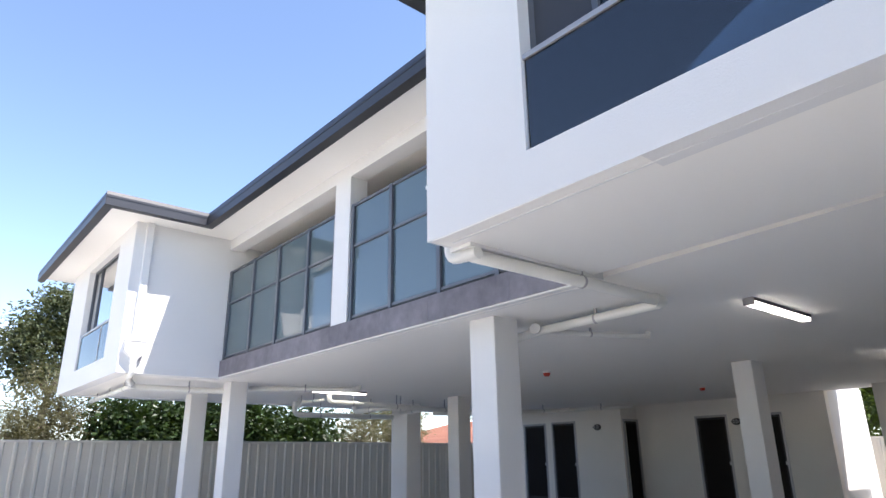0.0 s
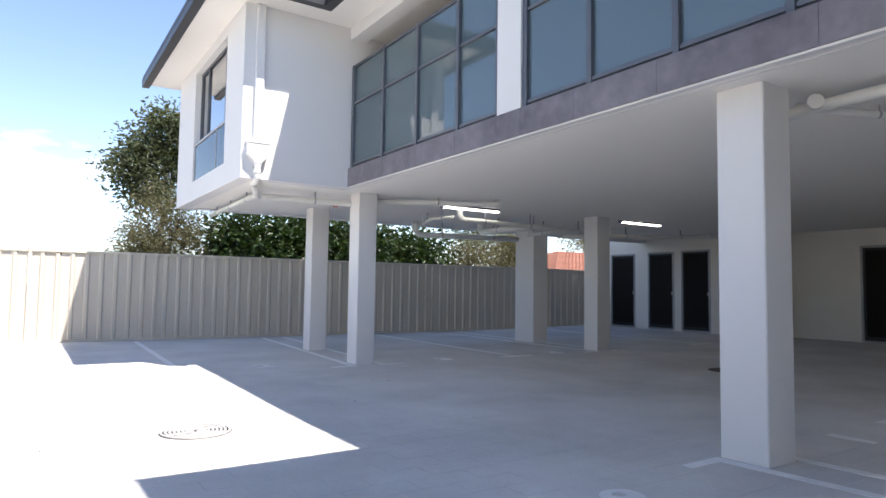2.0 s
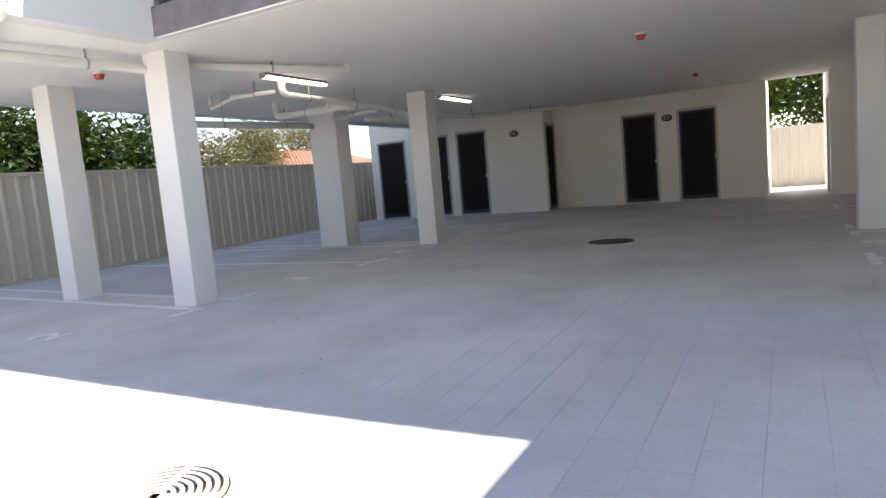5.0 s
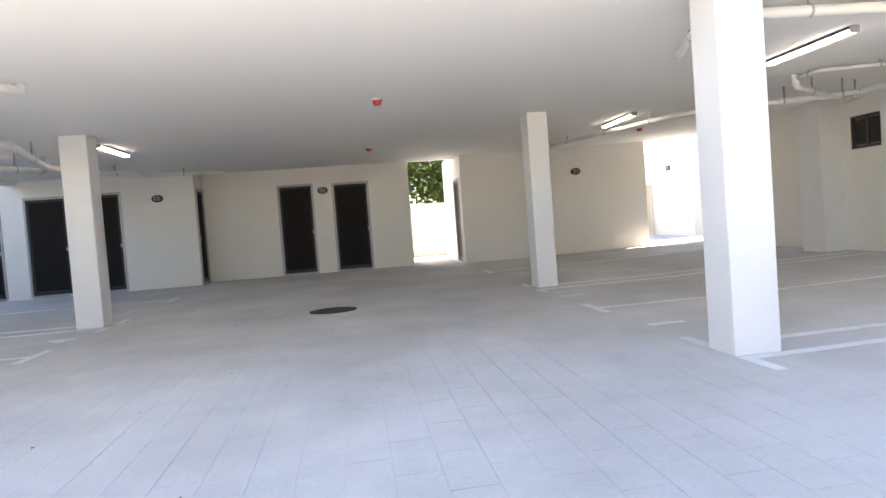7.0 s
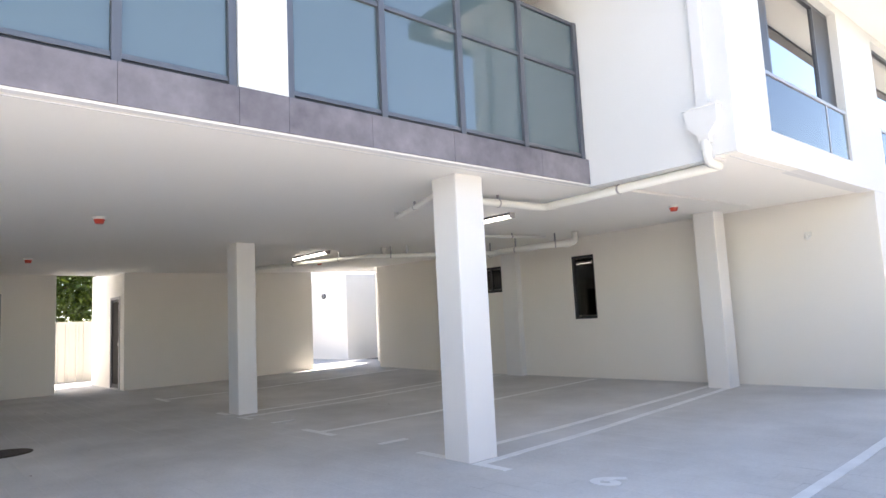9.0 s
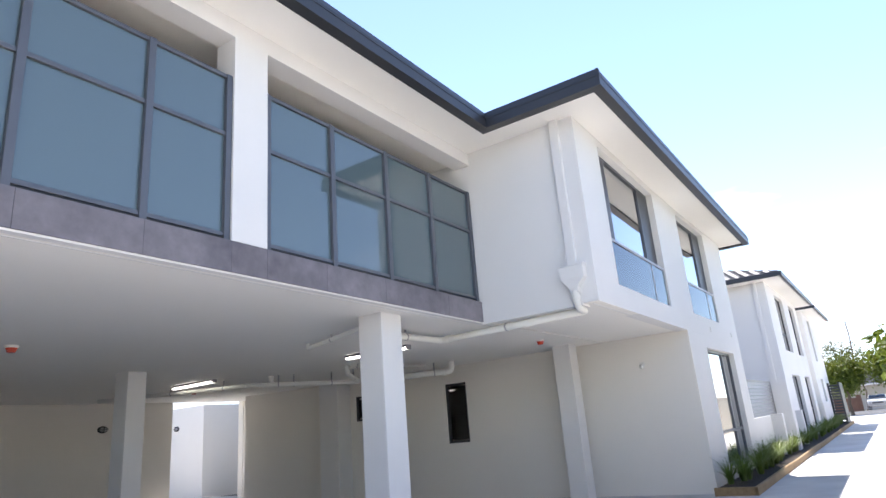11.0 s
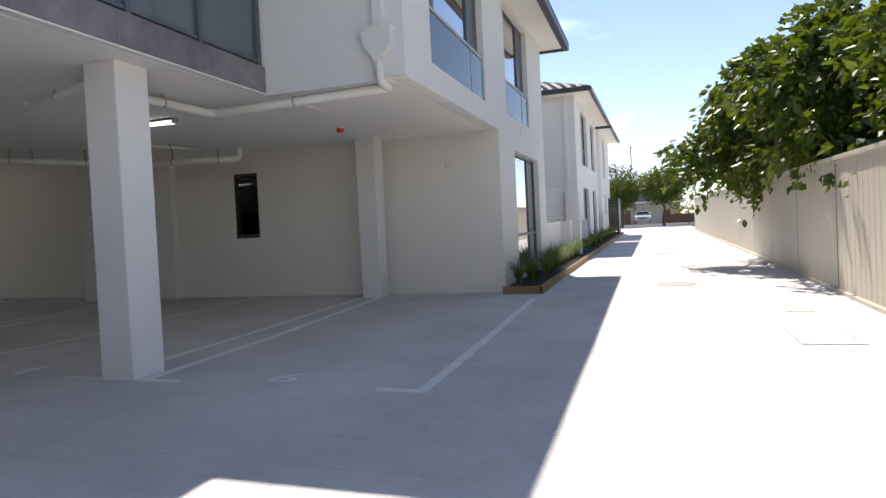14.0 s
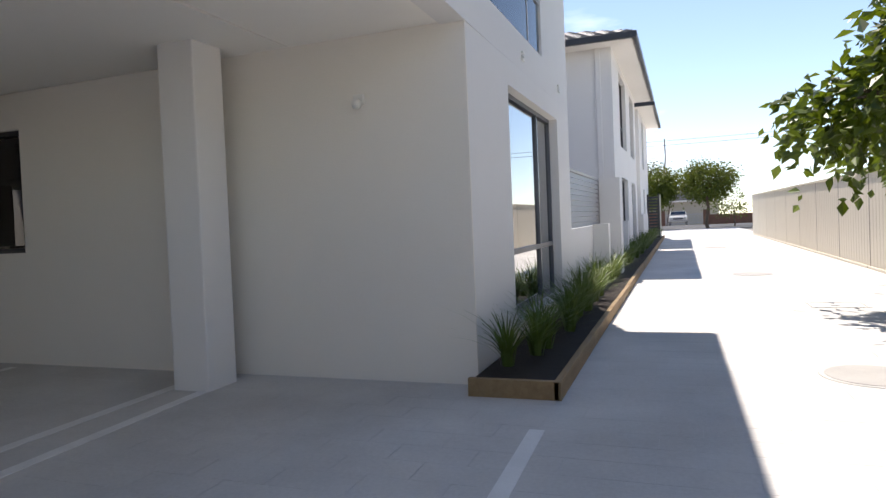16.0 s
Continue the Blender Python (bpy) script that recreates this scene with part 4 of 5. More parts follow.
def bulkhead(axis, face, out, u, z, label):
    """An oval bulkhead light on a wall."""
    root = empty("wall_light", (face, u, z) if axis == 'x' else (u, face, z), label, "wall light", "oval wall lights")
    def blob(ru, rz, d0, d1):
        bm = bmesh.new()
        bmesh.ops.create_uvsphere(bm, u_segments=18, v_segments=10, radius=1)
        for v in bm.verts:
            o = face + out * (d0 + (d1 - d0) * max(0.0, v.co.x))
            v.co = (o, u + ru * v.co.y, z + rz * v.co.z) if axis == 'x' else (u + ru * v.co.y, o, z + rz * v.co.z)
        return bm
    piece("housing", blob(0.13, 0.085, 0.0, 0.05), BLACK, root)
    piece("lens", blob(0.10, 0.06, 0.0, 0.085), SILVER, root, "clear ribbed lens")
    f0, f1 = sorted((face, face + out * 0.09))
    bars = [(u - 0.11, u + 0.11, z - 0.006, z + 0.006), (u - 0.006, u + 0.006, z - 0.07, z + 0.07)]
    piece("guard", boxes(*[(f0, f1, *q) if axis == 'x' else (q[0], q[1], f0, f1, q[2], q[3]) for q in bars], bevel=0.003), BLACK, root)


bulkhead('x', 16.35, -1, 11.79, 2.14, "black oval bulkhead light on a white wall")
bulkhead('x', 17.15, -1, 8.08, 2.13, "black oval bulkhead light between two doors")
bulkhead('x', 16.42, -1, 1.75, 2.12, "black oval bulkhead light on a white wall")
bulkhead('y', -2.6, 1, 20.0, 2.2, "oval bulkhead light on the yard wall")


def wall_sensor(x, y, z, label):
    root = empty("wall_sensor", (x, y, z), label, "wall sensor")
    piece("base", boxes((x - 0.045, x + 0.045, y, y + 0.035, z - 0.03, z + 0.05), bevel=0.01), PVC, root)
    bm = bmesh.new()
    bmesh.ops.create_uvsphere(bm, u_segments=14, v_segments=8, radius=0.04, matrix=Matrix.Translation((x, y + 0.06, z - 0.03)))
    piece("dome", bm, PVC, root)


wall_sensor(4.1, -1.25, 2.17, "small white sensor on the shaded wall")
SKEW[0] = True
for vy, vz in ((-3.05, 2.80), (-5.0, 2.83)):
    root = empty("wall_vent", (3.11, vy, vz), "small round white wall vent", "vent", "wall vents")
    for k in (-1, 0, 1):
        piece("slat", boxes((3.085, 3.112, vy - 0.045, vy + 0.045, vz + k * 0.035 - 0.01, vz + k * 0.035 + 0.01), bevel=0.003), PVC, root)
SKEW[0] = False

# ---- painted parking lines and numbers ----
def line(x0, y0, x1, y1, w=0.09, name="bay_line", label="white painted parking bay line"):
    d = Vector((x1 - x0, y1 - y0))
    n = max(1, int(d.length / 0.5))
    s = Vector((-d.y, d.x)).normalized() * w / 2
    bm = bmesh.new()
    prev = None
    for k in range(n + 1):
        p = Vector((x0, y0)) + d * (k / n)
        z = ground_z(p.x, p.y)
        ring = [bm.verts.new((p.x + s.x, p.y + s.y, z + 0.004)), bm.verts.new((p.x - s.x, p.y - s.y, z + 0.004)), bm.verts.new((p.x - s.x, p.y - s.y, z - 0.003)), bm.verts.new((p.x + s.x, p.y + s.y, z - 0.003))]
        if prev:
            for i in range(4):
                bm.faces.new((prev[i], prev[(i + 1) % 4], ring[(i + 1) % 4], ring[i]))
        else:
            bm.faces.new(ring)
        prev = ring
    bm.faces.new(prev[::-1])
    bmesh.ops.recalc_face_normals(bm, faces=bm.faces[:])
    tagged(part(name, bm, PAINT), label, "line marking", "bay lines", "structure")


for xa, xb, tick in ((2.47, 2.6, 1), (4.93, 5.28, -1), (5.42, 5.62, 1), (7.74, 7.9, 0), (10.0, 10.3, -1), (10.5, 10.75, 1), (13.6, 13.8, 0)):
    line(xa, 4.72, xb, -0.35 if xa < 3 else -1.1)
    line(xa - 0.36 if tick <= 0 else xa - 0.05, 4.76, xa + (0.36 if tick >= 0 else 0.05), 4.76)
for xa, tick in ((2.62, 0), (4.95, -1), (5.45, 1), (8.1, 0), (10.1, -1), (10.6, 1), (13.4, 0)):
    line(xa, 10.84 if xa > 3 else 12.0, xa + (0.4 if 3 < xa < 6 else 0.1), 16.5)
    if xa > 3:
        line(xa - 0.36 if tick <= 0 else xa - 0.05, 10.82, xa + (0.36 if tick >= 0 else 0.05), 10.82)


def number(text, x, y, turn, size, label):
    cu = bpy.data.curves.new("bay_number", 'FONT')
    cu.body, cu.size, cu.extrude, cu.offset, cu.align_x, cu.align_y = text, size, 0.003, 0.012, 'CENTER', 'CENTER'
    tmp = new("tmp", cu)
    dg = bpy.context.evaluated_depsgraph_get()
    me = bpy.data.meshes.new_from_object(tmp.evaluated_get(dg))
    bpy.data.objects.remove(tmp)
    me.materials.clear()
    me.materials.append(PAINT)
    ob = new("bay_number", me)
    ob.matrix_world = pose(x, y, ground_z(x, y) + 0.003, 0, 0, turn) @ Matrix.Diagonal((1.2, 0.9, 1, 1))
    tagged(ob, label, "number", "bay numbers", "structure")


number("6", 3.72, 4.55, 180, 0.46, "white painted bay number six")
number("1", 6.45, 4.6, 180, 0.55, "white painted bay number one")
number("1", 9.0, 4.6, 180, 0.5, "white painted bay number")
number("2", 3.75, 11.35, 0, 0.5, "white painted bay number two")
number("3", 6.7, 11.0, 0, 0.5, "white painted bay number")
number("4", 9.2, 11.0, 0, 0.5, "white painted bay number")

# ---- covers in the paving ----
def grate(x, y, r, label):
    """A round cast iron drain grate of concentric rings."""
    g = ground_z(x, y)
    root = empty("drain_grate", (x, y, g), label, "drain grate")
    # Flat black disc paints the shade of the pit between the rings.
    bm = bmesh.new()
    bmesh.ops.create_circle(bm, cap_ends=True, segments=40, radius=r * 1.03, matrix=Matrix.Translation((x, y, g + 0.0035)))
    piece("pit", bm, BLACK, root, "flat black disc in place of the shaded pit")
    k = 0
    for rr in [r * f for f in (1.0, 0.88, 0.76, 0.64, 0.52, 0.40, 0.28)]:
        bm = bmesh.new()
        n = 48
        ring = lambda q, z: [bm.verts.new((x + q * math.cos(2 * math.pi * i / n), y + q * math.sin(2 * math.pi * i / n), z + g)) for i in range(n)]
        a, b, c, d = ring(rr, 0.002), ring(rr, 0.014), ring(rr - r * 0.065, 0.014), ring(rr - r * 0.065, 0.002)
        for i in range(n):
            j = (i + 1) % n
            bm.faces.new((a[i], a[j], b[j], b[i])), bm.faces.new((b[i], b[j], c[j], c[i])), bm.faces.new((c[i], c[j], d[j], d[i]))
        bmesh.ops.recalc_face_normals(bm, faces=bm.faces[:])
        piece("ring", bm, GRATE, root)
    bm = bmesh.new()
    for a in (20, 110):
        c, s = math.cos(radians(a)), math.sin(radians(a))
        b2 = bmesh.new()
        box(b2, -r, r, -r * 0.07, r * 0.07, 0.003, 0.0135)
        bmesh.ops.transform(b2, matrix=pose(x, y, g, 0, 0, a), verts=b2.verts[:])
        piece("bar", b2, GRATE, root)
    bm.free()


# Pale tone for metal in full sun, its brightness put into the colour.
GRATE = material("pale_sunlit_grate", (0.50, 0.49, 0.47), (0.4, 0.39, 0.37), rough=0.6, metal=0.0, coarse=6, fine=80, bump=0.3)
grate(2.02, 7.65, 0.28, "round ringed drain grate in the paving")


def cover(x, y, r, mat, label):
    root = empty("manhole_cover", (x, y, ground_z(x, y)), label, "manhole cover", "round covers")
    z = ground_z(x, y)
    # frames out on the drive get the paler metal, sun put into the colour
    for nm, q, h, m in (("frame", r, 0.006, IRON if mat == IRON else GRATE), ("lid", r * 0.9, 0.010, mat)):
        bm = bmesh.new()
        bmesh.ops.create_cone(bm, cap_ends=True, segments=40, radius1=q, radius2=q - 0.004, depth=h, matrix=Matrix.Translation((x, y, z + h / 2)))
        piece(nm, bm, m, root)


COVER = material("concrete_lid", (0.40, 0.39, 0.37), (0.28, 0.27, 0.26), rough=0.85, coarse=4, fine=60, bump=0.3)
cover(9.75, 7.75, 0.33, IRON, "round dark iron manhole cover in the car park")
cover(0.58, -1.95, 0.34, COVER, "round manhole cover in the sunlit drive")
cover(0.64, -9.6, 0.36, COVER, "round manhole cover far along the drive")
cover(0.86, -18.7, 0.36, COVER, "round manhole cover far along the drive")
for px_, py_, w, h in ((-0.53, 2.5, 0.25, 0.4), (-0.62, 0.95, 0.14, 0.12), (0.1, -5.5, 0.3, 0.22)):
    root = empty("pit_cover", (px_, py_, 0), "square service pit cover flush in the paving", "pit cover", "square covers")
    piece("frame", boxes((px_ - w, px_ + w, py_ - h, py_ - h + 0.03, -0.02, 0.006), (px_ - w, px_ + w, py_ + h - 0.03, py_ + h, -0.02, 0.006), (px_ - w, px_ - w + 0.03, py_ - h + 0.03, py_ + h - 0.03, -0.02, 0.006), (px_ + w - 0.03, px_ + w, py_ - h + 0.03, py_ + h - 0.03, -0.02, 0.006)), GRATE, root)
    piece("lid", boxes((px_ - w + 0.035, px_ + w - 0.035, py_ - h + 0.035, py_ + h - 0.035, -0.02, 0.003)), PAVE, root)

# ---- planting ----
def leaf_mesh(name, blobs, count, size, mat, seed, droop=0.5, shell=0.55, narrow=0.5, sprig=False):
    """A crown of many single folded leaves spread in clumps through rounded volumes (centre, radii)."""
    rng = np.random.default_rng(seed)
    vs, fs = [], []
    weights = np.array([b[1][0] * b[1][1] * b[1][2] for b in blobs]) ** 0.7
    weights /= weights.sum()
    for (c, r), share in zip(blobs, weights):
        n = int(count * share)
        clumps = max(6, n // (16 if sprig else 26))
        d = rng.normal(size=(clumps, 3))
        d /= np.linalg.norm(d, axis=1)[:, None]
        rad = shell + (1.06 - shell) * rng.random(clumps) ** 0.7
        rad *= 1 + 0.18 * np.sin(d[:, 0] * 5 + seed) * np.cos(d[:, 1] * 6 + d[:, 2] * 4)
        cen = np.array(c) + d * rad[:, None] * np.array(r)
        which = rng.integers(0, clumps, n)
        spread = size * 1.7
        pos = cen[which] + rng.normal(size=(n, 3)) * spread * np.array((1, 1, 0.8))
        if sprig:
            along = rng.random(n)[:, None]
            hang = d * np.array((1, 1, 0.3)) + rng.normal(size=(clumps, 3)) * 0.45
            pos = cen[which] + hang[which] * along * 0.5 - np.array((0, 0, 1)) * along ** 2 * 0.38 + rng.normal(size=(n, 3)) * size * 0.28
        for p, o in zip(pos, d[which]):
            out = o + rng.normal(size=3) * 0.7
            out[2] = out[2] * 0.6 - droop * rng.random()
            out /= np.linalg.norm(out) + 1e-9
            side = np.cross(out, rng.normal(size=3))
            side /= np.linalg.norm(side) + 1e-9
            up = np.cross(side, out)
            ln = size * (0.6 + 0.8 * rng.random())
            w = ln * narrow
            k = len(vs)
            vs += [p, p + out * ln * 0.45 + side * w * 0.5 + up * w * 0.14, p + out * ln - up * ln * 0.1, p + out * ln * 0.45 - side * w * 0.5 + up * w * 0.14]
            fs += [(k, k + 1, k + 2), (k, k + 2, k + 3)]
    me = bpy.data.meshes.new(name)
    me.from_pydata([tuple(v) for v in vs], [], fs)
    me.materials.append(mat)
    return me


def limb(bm, a, b, r0, r1, seed, seg=7):
    """A tapered, slightly wandering branch."""
    rng = random.Random(seed)
    a, b = Vector(a), Vector(b)
    ln = (b - a).length
    pts = [a.lerp(b, k / 5) + Vector((rng.uniform(-1, 1), rng.uniform(-1, 1), rng.uniform(-.5, .5))) * ln * 0.04 * (0 < k < 5) for k in range(6)]
    rings = []
    for i, p in enumerate(pts):
        d = (pts[min(i + 1, 5)] - pts[max(i - 1, 0)]).normalized()
        s = d.orthogonal().normalized()
        u = d.cross(s)
        r = r0 + (r1 - r0) * i / 5
        rings.append([bm.verts.new(p + r * (math.cos(t) * s + math.sin(t) * u)) for t in [2 * math.pi * k / seg for k in range(seg)]])
    for x, y in zip(rings, rings[1:]):
        for k in range(seg):
            bm.faces.new((x[k], x[(k + 1) % seg], y[(k + 1) % seg], y[k]))
    return bm


def tree(base, blobs, count, size, mat, label, seed, trunk=0.16, category="tree", **kw):
    root = empty("tree" if category == "tree" else "shrub", (*base, -0.06), label, category)
    bm = bmesh.new()
    fork = Vector((base[0], base[1], min(b[0][2] - b[1][2] * 0.5 for b in blobs) * 0.8 + 0.3))
    limb(bm, (*base, -0.1), fork, trunk, trunk * 0.7, seed)
    piece("trunk", bm, BARK, root)
    for k, (c, r) in enumerate(blobs):
        bm = limb(bmesh.new(), fork, c, trunk * 0.55, trunk * 0.2, seed + k)
        rng = random.Random(seed + 40 + k)
        for j in range(5):
            e = Vector(c) + Vector((rng.uniform(-1, 1) * r[0], rng.uniform(-1, 1) * r[1], rng.uniform(-.5, .9) * r[2])) * 0.75
            limb(bm, Vector(c).lerp(fork, 0.25 * rng.random()), e, trunk * 0.22, trunk * 0.06, seed + 7 * j + k, 5)
        piece("limb", bm, BARK, root)
    me = leaf_mesh("crown", blobs, count, size, mat, seed, **kw)
    for v in me.vertices:
        v.co -= root.location
        v.co.z += rise(base[1])
    cr = new("crown", me)
    cr.parent = root
    return root


tree((-3.2, -1.5), [((-3.0, 3.5, 3.5), (1.0, 1.4, 1.2)), ((-2.75, 0.6, 3.2), (0.95, 1.4, 1.0)), ((-1.95, -2.6, 3.35), (0.9, 1.3, 0.95)), ((-1.5, -4.5, 3.35), (0.75, 1.1, 0.95)), ((-0.8, -5.0, 2.8), (0.45, 0.7, 0.7)), ((-0.25, -5.2, 2.4), (0.5, 0.7, 0.33)), ((-1.5, -2.2, 2.35), (0.35, 0.8, 0.38)), ((-2.9, -1.0, 2.1), (0.9, 4.2, 0.7)), ((-1.7, -7.0, 2.5), (0.7, 1.6, 0.7))],
     46000, 0.165, LEAF_SUN_SHADE, "leafy green tree hanging over the steel fence", 3, droop=1.3, narrow=0.6, shell=0.35, sprig=True)
tree((6.5, 19.2), [((5.6, 19.2, 2.2), (0.9, 0.8, 1.1)), ((7.2, 19.3, 2.3), (1.2, 0.8, 1.15)), ((9.0, 19.2, 2.2), (1.3, 0.8, 1.1)), ((10.9, 19.3, 2.1), (1.2, 0.8, 1.0))], 26000, 0.15, LEAF_DARK, "dense dark green shrub behind the fence", 5, category="shrub", narrow=0.55, shell=0.1)
tree((14.6, 19.6), [((13.0, 19.4, 2.0), (1.1, 0.8, 1.0)), ((14.9, 19.7, 2.3), (1.0, 0.8, 1.2)), ((15.5, 19.9, 2.7), (0.8, 0.7, 0.9))], 17000, 0.10, LEAF_OLIVE, "light olive green shrub behind the fence", 6, category="shrub", shell=0.1, narrow=0.35)
tree((3.7, 19.5), [((3.9, 19.4, 2.5), (1.05, 0.9, 1.15)), ((3.1, 19.6, 1.95), (0.6, 0.8, 0.95))], 16000, 0.09, LEAF_OLIVE, "pale olive bush behind the fence", 8, category="shrub", narrow=0.3, shell=0.1)
tree((4.8, 26.4), [((3.5, 26.2, 5.25), (0.65, 0.8, 0.48)), ((3.95, 26.4, 6.1), (0.62, 0.8, 0.5)), ((4.95, 26.4, 6.9), (0.9, 0.9, 0.6)), ((5.1, 26.4, 5.7), (0.95, 1.0, 0.6)), ((4.3, 26.5, 4.5), (0.9, 1.0, 0.55)), ((6.4, 26.5, 6.2), (1.1, 1.2, 1.1))], 15000, 0.17, LEAF_GUM, "tall gum tree beyond the rear fence", 11, narrow=0.45, shell=0.15)
tree((24.5, 9.0), [((24.0, 7.0, 3.2), (1.2, 2.5, 1.6)), ((23.6, 3.5, 3.0), (1.0, 2.0, 1.7)), ((23.8, 0.5, 3.0), (1.0, 1.8, 1.5))], 30000, 0.17, LEAF_SUN_SHADE, "green tree above the side fence", 13, shell=0.2)
tree((27.0, 39.0), [((27.0, 39.0, 5.0), (1.3, 1.3, 1.4)), ((27.0, 39.0, 6.6), (0.8, 0.8, 1.0))], 2600, 0.25, LEAF_DARK, "dark conifer behind the orange roof", 15, narrow=0.3, shell=0.2)
tree((39.0, 38.5), [((37.5, 38.5, 5.6), (1.8, 1.4, 1.6)), ((39.6, 38.5, 5.2), (1.8, 1.4, 1.8)), ((41.0, 38.8, 4.4), (1.6, 1.4, 1.5))], 7000, 0.2, LEAF_OLIVE, "pale olive tree beyond the orange roof", 16, narrow=0.4, shell=0.2)

# ---- planter along the drive ----
SKEW[0] = True
planter = empty("planter_bed", (2.85, -1.3, 0), "narrow garden bed edged with treated pine sleepers", "garden bed")
piece("soil", boxes((2.52, 3.1, -28.0, -1.0, -0.03, 0.09)), SOIL, planter, "dark mulch")
y = -0.95
rngp = random.Random(4)
piece("sleeper", boxes((2.47, 3.1, -0.995, -0.95, -0.02, 0.125), bevel=0.004), TIMBER, planter)
while y > -27.5:
    L = rngp.choice((1.8, 2.2, 2.4))
    o = rngp.uniform(-0.006, 0.006)
    piece("sleeper", boxes((2.46 + o, 2.51 + o, max(y - L, -28) + 0.004, y, -0.02, 0.125 + o), bevel=0.004), TIMBER, planter)
    y -= L


def tuft(seed, n, h):
    rng = random.Random(seed)
    bm = bmesh.new()
    for _ in range(n):
        a, lean, ln, w = rng.uniform(0, 2 * math.pi), rng.uniform(0.25, 1.1), h * rng.uniform(0.6, 1.1), rng.uniform(0.008, 0.014)
        d, s = Vector((math.cos(a), math.sin(a), 0)), Vector((-math.sin(a), math.cos(a), 0))
        o = d * rng.uniform(0, 0.05)
        prev = None
        for k in range(5):
            t = k / 4
            p = o + d * (lean * ln * t * t) + Vector((0, 0, ln * t * (1 - 0.35 * lean * t)))
            ww = w * (1 - t * 0.92)
            pair = (bm.verts.new(p + s * ww), bm.verts.new(p - s * ww))
            if prev:
                bm.faces.new((prev[0], prev[1], pair[1], pair[0]))
            prev = pair
    return bm


tufts = []
for k in range(3):
    bm = tuft(k, 60, 0.56)
    SKEW[0] = False
    ob = mesh_object("foliage", bm, BLADE)
    root = empty("grass_tuft", (0, 0, 0), "clump of green strap-leaved grass in the bed", "plant", "planter grasses")
    ob.parent = root
    tufts.append(root)
y, first = -1.3, [True, True, True]
k = 0
while y > -27:
    x = skew(2.82 + rngp.uniform(-0.14, 0.12), y)
    m = pose(x, y, 0.085 + rise(y), 0, 0, rngp.uniform(0, 360))
    i = k % 3
    if first[i]:
        tufts[i].matrix_basis = m
        first[i] = False
    else:
        copy_thing(tufts[i], m)
    y -= rngp.uniform(0.22, 0.42) if y > -6 else rngp.uniform(0.35, 0.7)
    k += 1

# Dark ground added out of view so the next block's wall gets less bounce.
COURT = material("court_low_bounce", (0.10, 0.085, 0.065), (0.07, 0.06, 0.045), rough=0.95, coarse=1.5, fine=30, bump=0.5, spec=0.1)
tagged(part("pavement_court", boxes((3.45, 14.0, -12.0, -5.75, -0.05, 0.01)), COURT), "dark ground added between the blocks to cut bounce", "ground", kind="structure")
# ---- garden walls and louvres south of the block ----
SKEW[0] = True
wall("wall_garden_low", 'x', 3.11, 3.25, -9.2, -5.7, -0.05, 1.02)
wall("wall_garden_step", 'y', -8.15, -7.9, 2.85, 3.11, -0.05, 1.05)
wall("wall_garden_pier", 'y', -9.65, -9.2, 2.76, 3.25, -0.05, 1.89)
wall("wall_garden_end", 'x', 3.11, 3.25, -12.1, -9.65, -0.05, 1.02)
wall("wall_garden_stub", 'y', -11.75, -11.5, 2.81, 3.11, -0.05, 1.04)


def louvre_panel(x, y0, y1, z0, z1, mat, label, n):
    root = empty("louvre_screen", (x, (y0 + y1) / 2, z0), label, "louvre screen", "louvre screens")
    for k in range(n):
        z = z0 + (z1 - z0) * k / n
        bm = bmesh.new()
        h = (z1 - z0) / n
        prism(bm, [(x, z + 0.006), (x + 0.05, z + h * 0.45), (x + 0.05, z + h * 0.95), (x + 0.012, z + h * 0.95)], 'y', y0, y1)
        piece("slat", bm, mat, root)
    piece("frame", boxes((x - 0.005, x + 0.06, y0 - 0.04, y0, z0, z1), (x - 0.005, x + 0.06, y1, y1 + 0.04, z0, z1), (x - 0.005, x + 0.06, y0, y1, z1, z1 + 0.04)), mat, root)


louvre_panel(3.14, -9.15, -5.76, 1.025, 1.84, LOUVRE, "grey horizontal louvre screen on a low white wall", 10)


